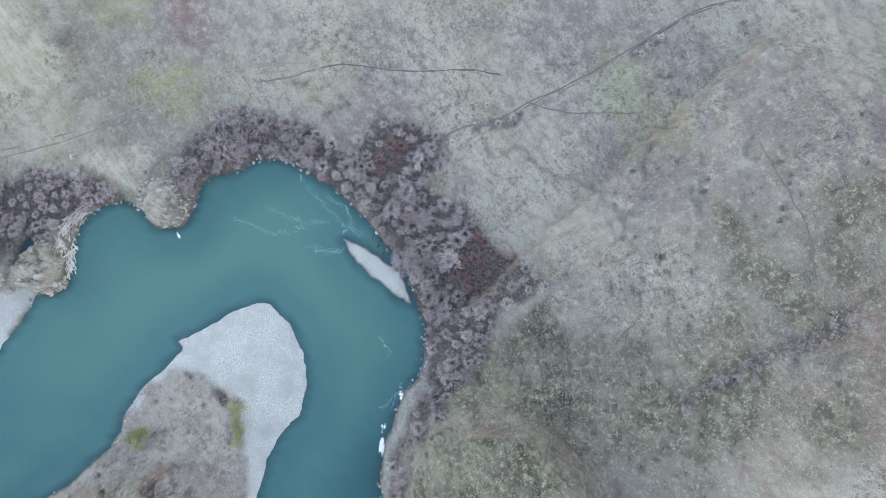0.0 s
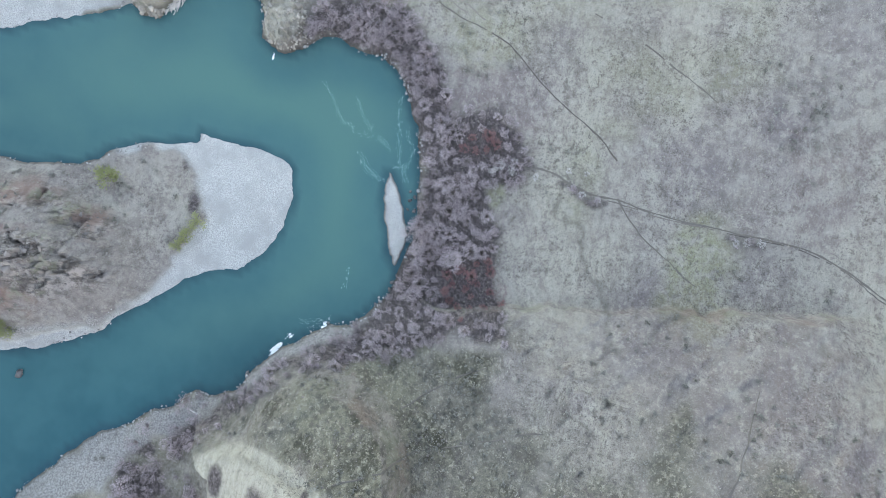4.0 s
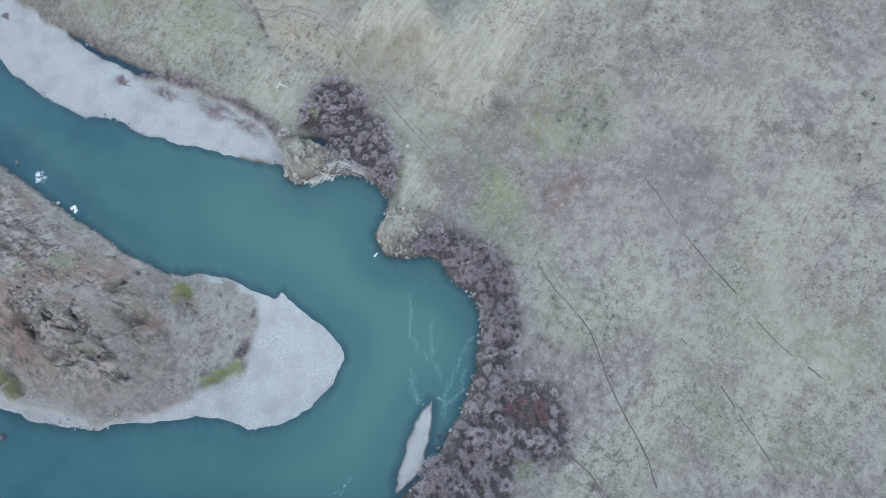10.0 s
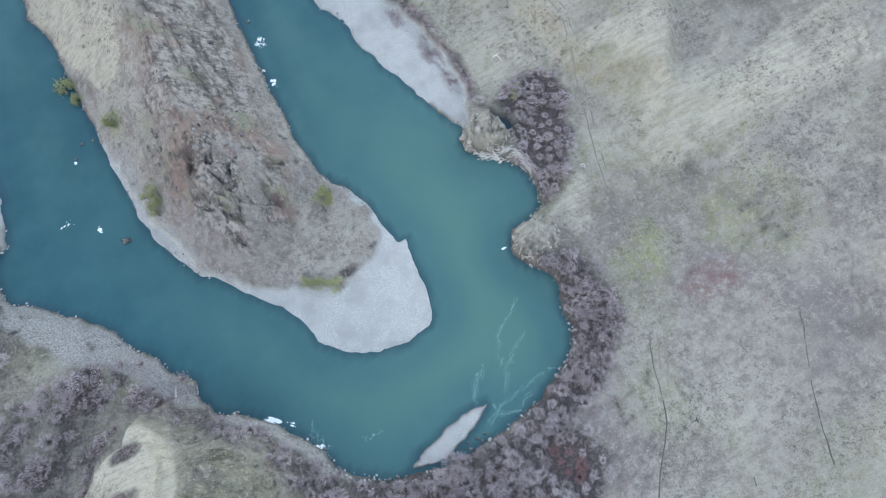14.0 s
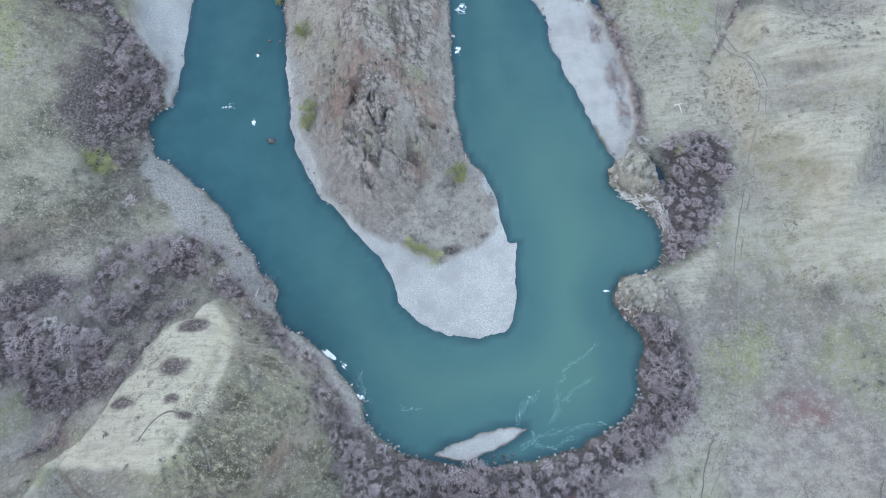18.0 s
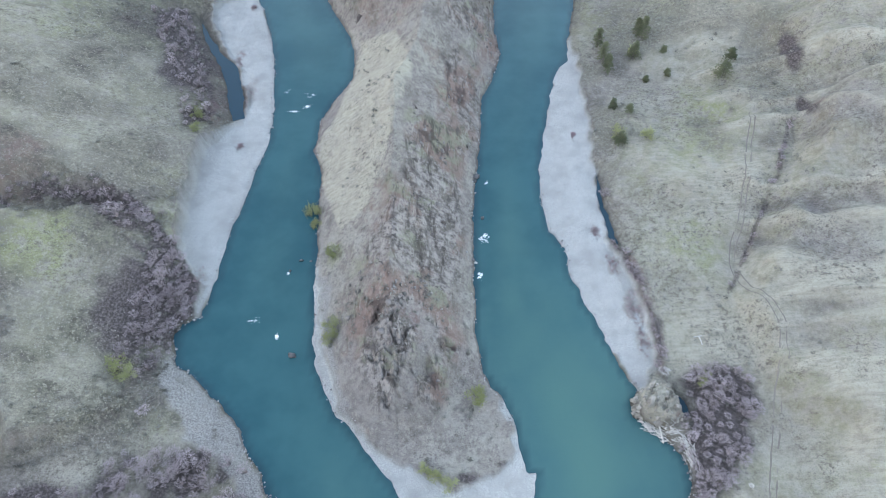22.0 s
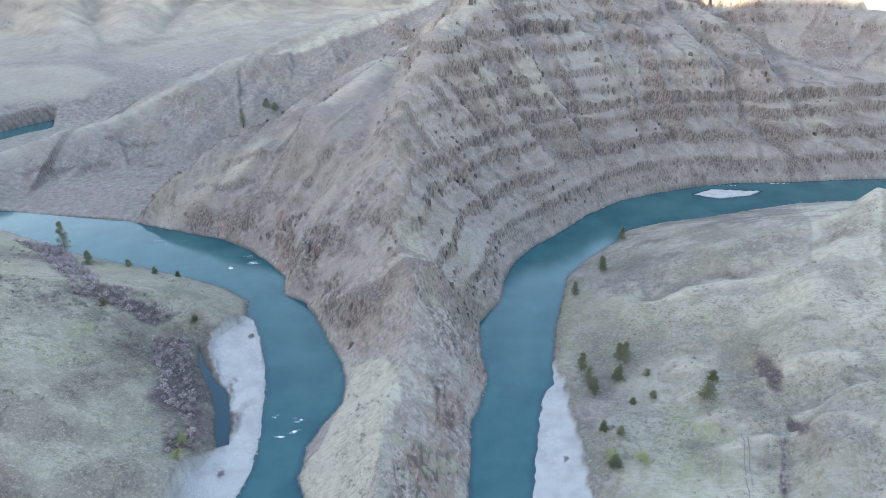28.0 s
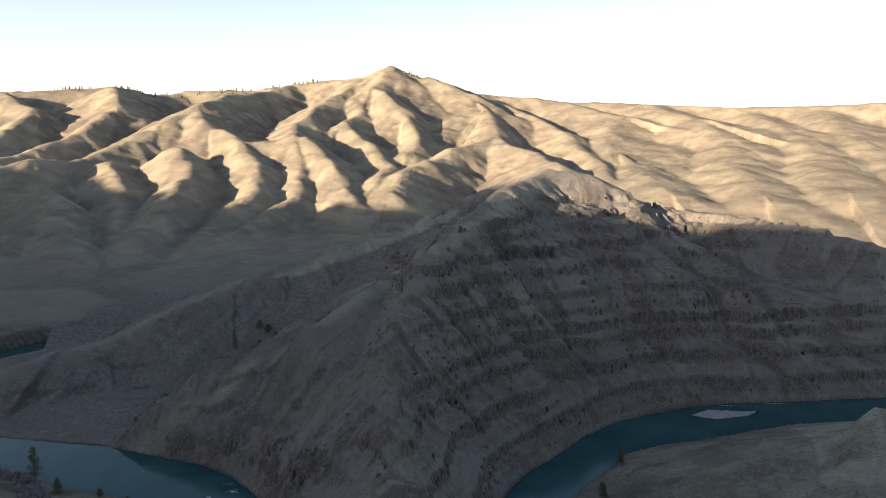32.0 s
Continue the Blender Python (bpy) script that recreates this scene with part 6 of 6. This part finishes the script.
def crags():
    low, high = [block_bits(400 + i, 0.42) for i in range(6)], [block_bits(420 + i, 0.8) for i in range(6)]
    p = np.vstack([scatter(poly, 0.9, 7000) for poly in ROCKY[:3]])
    z, info = land(p[:, 0].copy(), p[:, 1].copy())
    ok = (info["craggy"] > rng.uniform(0.3, 1.8, len(p))) & (z > 3) & (fbm(p[:, 0] / 9, p[:, 1] / 9, 3, 211) > -0.1)
    p, z = p[ok], z[ok]
    stuff_copies("crag_blocks", low, np.column_stack([p, z]), rng.gamma(1.4, 0.36, len(p)) + 0.35, CRAG, "broken grey-brown basalt blocks jutting from the rocky spine", "rocks")
    p = np.vstack([(60.8, 95.5) + rng.uniform(-10, 10, (1500, 2)), (57.2, 57.5) + rng.uniform(-10, 10, (1500, 2))])
    z, info = land(p[:, 0].copy(), p[:, 1].copy())
    ok = (info["outcrop"] > 0.05) & (info["outcrop"] < 0.97) | ((info["outcrop"] > 0.5) & (rng.uniform(0, 1, len(p)) < 0.15))
    p, z = p[ok & (info["shore"] > 0.2)], z[ok & (info["shore"] > 0.2)]
    stuff_copies("outcrop_blocks", low, np.column_stack([p, z]), rng.gamma(1.5, 0.4, len(p)) + 0.4, PALE_ROCK, "cracked pale basalt blocks of the outcrops over the water", "rocks")
    p = np.column_stack([rng.uniform(-260, 520, 60000), rng.uniform(285, 840, 60000)])
    z, info = land(p[:, 0].copy(), p[:, 1].copy())
    zx, zy = heights(p + (1.5, 0)), heights(p + (0, 1.5))
    slope = np.hypot(zx - z, zy - z) / 1.5
    ok = info["is_north"] & (slope > rng.uniform(1.4, 2.3, len(p)) - 0.25 * info["right_face"]) & (z > 4) & (z < 170) & (info["crest_near"] < 0.3)
    p, z = p[ok], z[ok]
    stuff_copies("basalt_columns", high, np.column_stack([p, z - 0.5]), rng.gamma(2.0, 0.5, len(p)) + 0.8, CRAG_DARK, "fluted dark basalt columns along the cliff bands", "rocks")


crags()
BOULDERS = pts("-53.7,113.6,2.6 -59.8,147.9,1.2 -52.9,152.2,1.4 -56.2,152.6,1.2 -10.8,14.7,1.3 -8.5,14.2,1.1 16.2,12.5,1.2 12.4,12.1,1.4 10.5,11.2,1.0 -23.5,30.0,1.2 -15.6,17.8,1.2 6.4,194.4,3.2 8.8,173.4,1.6 -56.6,152.5,1.4 -53.0,113.5,2.0 6.0,192.3,2.4 18.0,273.9,2.2 15.5,263.1,2 15.2,13.7,1.2 12.5,13.9,1.0 -6.5,13.5,1.0 -8.7,14.4,1.2 -41.6,49.9,1.6 -42.5,47.9,1.3 17.6,14.1,0.9")
for i, (x, y, s) in enumerate(BOULDERS):
    v, f = STONES[i % 6]
    ob = new("boulder", tri_mesh("boulder", v * (1, 1, 0.9), f, BASALT))
    ob.location, ob.scale, ob.rotation_euler = (x, y, 0.0), (s, s * 0.8, s * 0.8), (0, 0, i * 1.7)
    tagged(ob, "dark wet basalt boulder standing in the river", "boulder", "river boulders")


def log(name, a, b, za, zb, r, label, cat="log"):
    a3, b3 = np.array([*a, za]), np.array([*b, zb])
    ob = new(name)
    ob.location = a3
    mid = (b3 - a3) * 0.5 + np.array([0.05, 0.08, 0.05]) * np.linalg.norm(b3 - a3) * 0.3
    part("stem", tri_mesh("stem", *tube([(0, 0, 0), mid, b3 - a3], r, r * 0.6, 7), DRIFT), ob)
    part("root_end", tri_mesh("root_end", *join_bits([tube([(0, 0, 0), (0.7 * r * math.cos(k) * 3, 0.7 * r * math.sin(k) * 3, r * 1.2 * math.sin(2 * k))], r * 0.5, r * 0.15, 4) for k in np.arange(0, 6, 1.1)]), DRIFT), ob)
    return tagged(ob, label, cat, "driftwood")


LOGS = pts("60.3,90.5 61.1,85.6 60.8,86.0 62.5,86.3 -54.5,60.7 -53.9,63.3 76.1,119.9 78.4,120.2 77.5,119.8 77.9,117.0")
for i in range(0, len(LOGS), 2):
    a, b = LOGS[i], LOGS[i + 1]
    za, zb = np.maximum(heights([a, b]), 0.1) + 0.25
    log("driftwood_log", a, b, za, zb, 0.32 if i < 4 else 0.2, "bleached white driftwood log at the water's edge" if i < 6 else "bleached grey log lying in grass")


def log_jam():
    """Sticks and logs washed up in a crescent round the foot of the outcrop."""
    arc = pts("56.0,91.6 59.0,89.6 62.0,88.2 65.0,87.6 67.2,85.0 68.0,81.5 68.2,78.5")
    d = np.hypot(*np.diff(arc, axis=0).T)
    at_ = np.concatenate([[0], np.cumsum(d)])
    bits = []
    for i in range(240):
        k = rng.uniform(0, at_[-1])
        p = np.array([np.interp(k, at_, arc[:, 0]), np.interp(k, at_, arc[:, 1])]) + rng.normal(0, 0.75, 2)
        q = np.array([np.interp(k + 1, at_, arc[:, 0]), np.interp(k + 1, at_, arc[:, 1])]) - np.array([np.interp(k - 1, at_, arc[:, 0]), np.interp(k - 1, at_, arc[:, 1])])
        w = math.atan2(q[1], q[0]) + rng.normal(0, 0.4)
        ln = rng.uniform(0.8, 3.4)
        z = max(0.15, float(heights([p])[0])) + 0.1 + rng.uniform(0, 0.35)
        run = np.array([math.cos(w), math.sin(w), rng.normal(0, 0.05)]) * ln
        bits.append(tube([np.array([*p, z]) - run / 2, np.array([*p, z]) + run / 2], rng.uniform(0.06, 0.2), 0.05, 5))
    ob = new("driftwood_pile", tri_mesh("driftwood_pile", *join_bits(bits), DRIFT))
    tagged(ob, "jumbled pile of bleached driftwood sticks against the bank", "driftwood", kind="stuff")


log_jam()


def white_water(cx, cy, rx, ry, n, turn=0.0):
    bits = []
    lanes = rng.normal(0, 0.5, (5, 2))
    for i in range(int(n * 1.7)):
        u, v = lanes[rng.integers(0, 5)] + rng.normal(0, 1, 2) * (0.32, 0.13)
        c, s = math.cos(turn), math.sin(turn)
        x, y = cx + c * u * rx - s * v * ry, cy + s * u * rx + c * v * ry
        k = 7
        w = np.arange(k) * 2 * math.pi / k
        rad = rng.uniform(0.08, 0.36) * rng.uniform(0.35, 1.25, k) * (1.4 - min(1.2, math.hypot(u, v)))
        rim = np.column_stack([x + rad * np.cos(w) * 1.5, y + rad * np.sin(w), np.full(k, -0.02)])
        top = np.array([[x, y, 0.05 + 0.12 * rng.uniform()]])
        bits.append((np.vstack([rim, top]), np.array([(j, (j + 1) % k, k) for j in range(k)])))
    ob = new("white_water", tri_mesh("white_water", *join_bits(bits), FOAM))
    tagged(ob, "patch of broken white water on the river", "white water", kind="stuff")


RAPIDS = pts("-33.6,43.6,1.6,0.9,420,-0.8 -32.4,42.6,1.4,0.8,160,-0.8 -29.0,40.4,1.6,1.2,14,-0.8 -24.4,31.5,2.5,1.2,30,-0.6 -60.1,121.2,0.6,0.8,40,0 47.9,60.0,1.6,0.5,12,0 9.7,164.2,2.0,1.6,40,1 7.7,147.0,1.0,1.2,34,1 -65.5,244.1,2.2,2.4,22,0 -71.4,233.3,2.6,0.8,22,0 -66.2,236.4,2.0,1.5,24,0 -76.6,246.8,1.2,1.2,10,0 9.2,162.8,1.2,2.4,26,1 7.5,145.7,0.9,1.0,18,1 10.4,191.4,1.0,0.8,16,1 -60.3,146.7,0.7,0.8,12,0 -51.4,237.3,1.6,0.7,16,0.8 -59.9,120.5,0.6,0.8,20,0 -69.6,126.8,3.5,1.8,8,0 -123.5,397,5,3.5,60,-0.4 -135.2,390,2.2,3.5,26,0.8 -128.6,406,3.5,3,14,0 227.2,530,8,1.5,16,0 269.0,533,14,2.5,26,0 -187.6,428,14,8,16,0 -90.4,99.2,0.1,0.1,1,0")
for x, y, rx, ry, n, w in RAPIDS:
    white_water(x, y, rx, ry, int(n), w)


def foam_line(line, wide):
    bits = []
    for a, b in zip(line[:-1], line[1:]):
        n = max(2, int(np.hypot(*(b - a)) / 0.12))
        for k in range(n):
            if rng.uniform() < 0.35:
                continue
            p = a + (b - a) * (k + rng.uniform()) / n + rng.normal(0, wide, 2)
            w = math.atan2(*(b - a)[::-1]) + rng.normal(0, 0.35)
            ln, th = rng.uniform(0.15, 0.6), rng.uniform(0.02, 0.08)
            c, s = math.cos(w), math.sin(w)
            q = np.array([(-ln, 0), (0, -th), (ln, 0), (0, th)])
            v = np.column_stack([p[0] + c * q[:, 0] - s * q[:, 1], p[1] + s * q[:, 0] + c * q[:, 1], np.full(4, -0.01)])
            v = np.vstack([v, [[p[0], p[1], 0.03]]])
            bits.append((v, np.array([(0, 1, 4), (1, 2, 4), (2, 3, 4), (3, 0, 4)])))
    ob = new("foam_streak", tri_mesh("foam_streak", *join_bits(bits), FOAM_THIN))
    tagged(ob, "thin drifting streak of white foam on calm water", "foam", kind="stuff")


for text in ("43.9,44.4 39.7,40.5 36.4,38.8 33.9,36.7 32.2,33.1", "25.8,30.6 21.8,28.1 19.9,24.2 19.4,21.6", "44.3,21.8 37.3,21.2 31.0,19.5 25.6,18.7 20.1,15.9", "31.4,31.5 30.9,26.0 28.8,22.1", "23.9,20.3 23.5,16.7 29.2,15.4 35.0,18.3", "32.4,27.7 35.7,30.6 41.2,34.4", "-12.9,27.4 -9.5,27.5 -6.9,27.4", "-26.1,35.4 -24.8,34.2 -23.6,28.6", "-22.8,31.6 -24.7,36.3 -24.0,38.0", "25.0,29.3 21.7,26.4 19.7,24.8"):
    foam_line(pts(text), 0.4)


# ---- trees on the far skyline ----
def far_trees():
    spots = []
    for ax, ay, bx, by, n in ((-1600, 3000, -1250, 3250, 60), (-1250, 3300, -760, 3500, 26), (-700, 3500, -560, 3460, 22), (-180, 3290, -60, 3300, 14), (-1050, 3430, -900, 3470, 14)):
        k = rng.uniform(0, 1, n)
        spots.append(np.column_stack([ax + (bx - ax) * k, ay + (by - ay) * k + rng.normal(0, 25, n)]))
    p = np.vstack(spots)
    v, f = cone_tuft(5, 6)
    v = v * (0.5, 0.5, 2.0)
    stuff_copies("skyline_trees", [(v, f)], np.column_stack([p, heights(p)]), rng.uniform(8, 17, len(p)), NEEDLE, "tiny dark conifers along the distant ridge line", "trees")


far_trees()
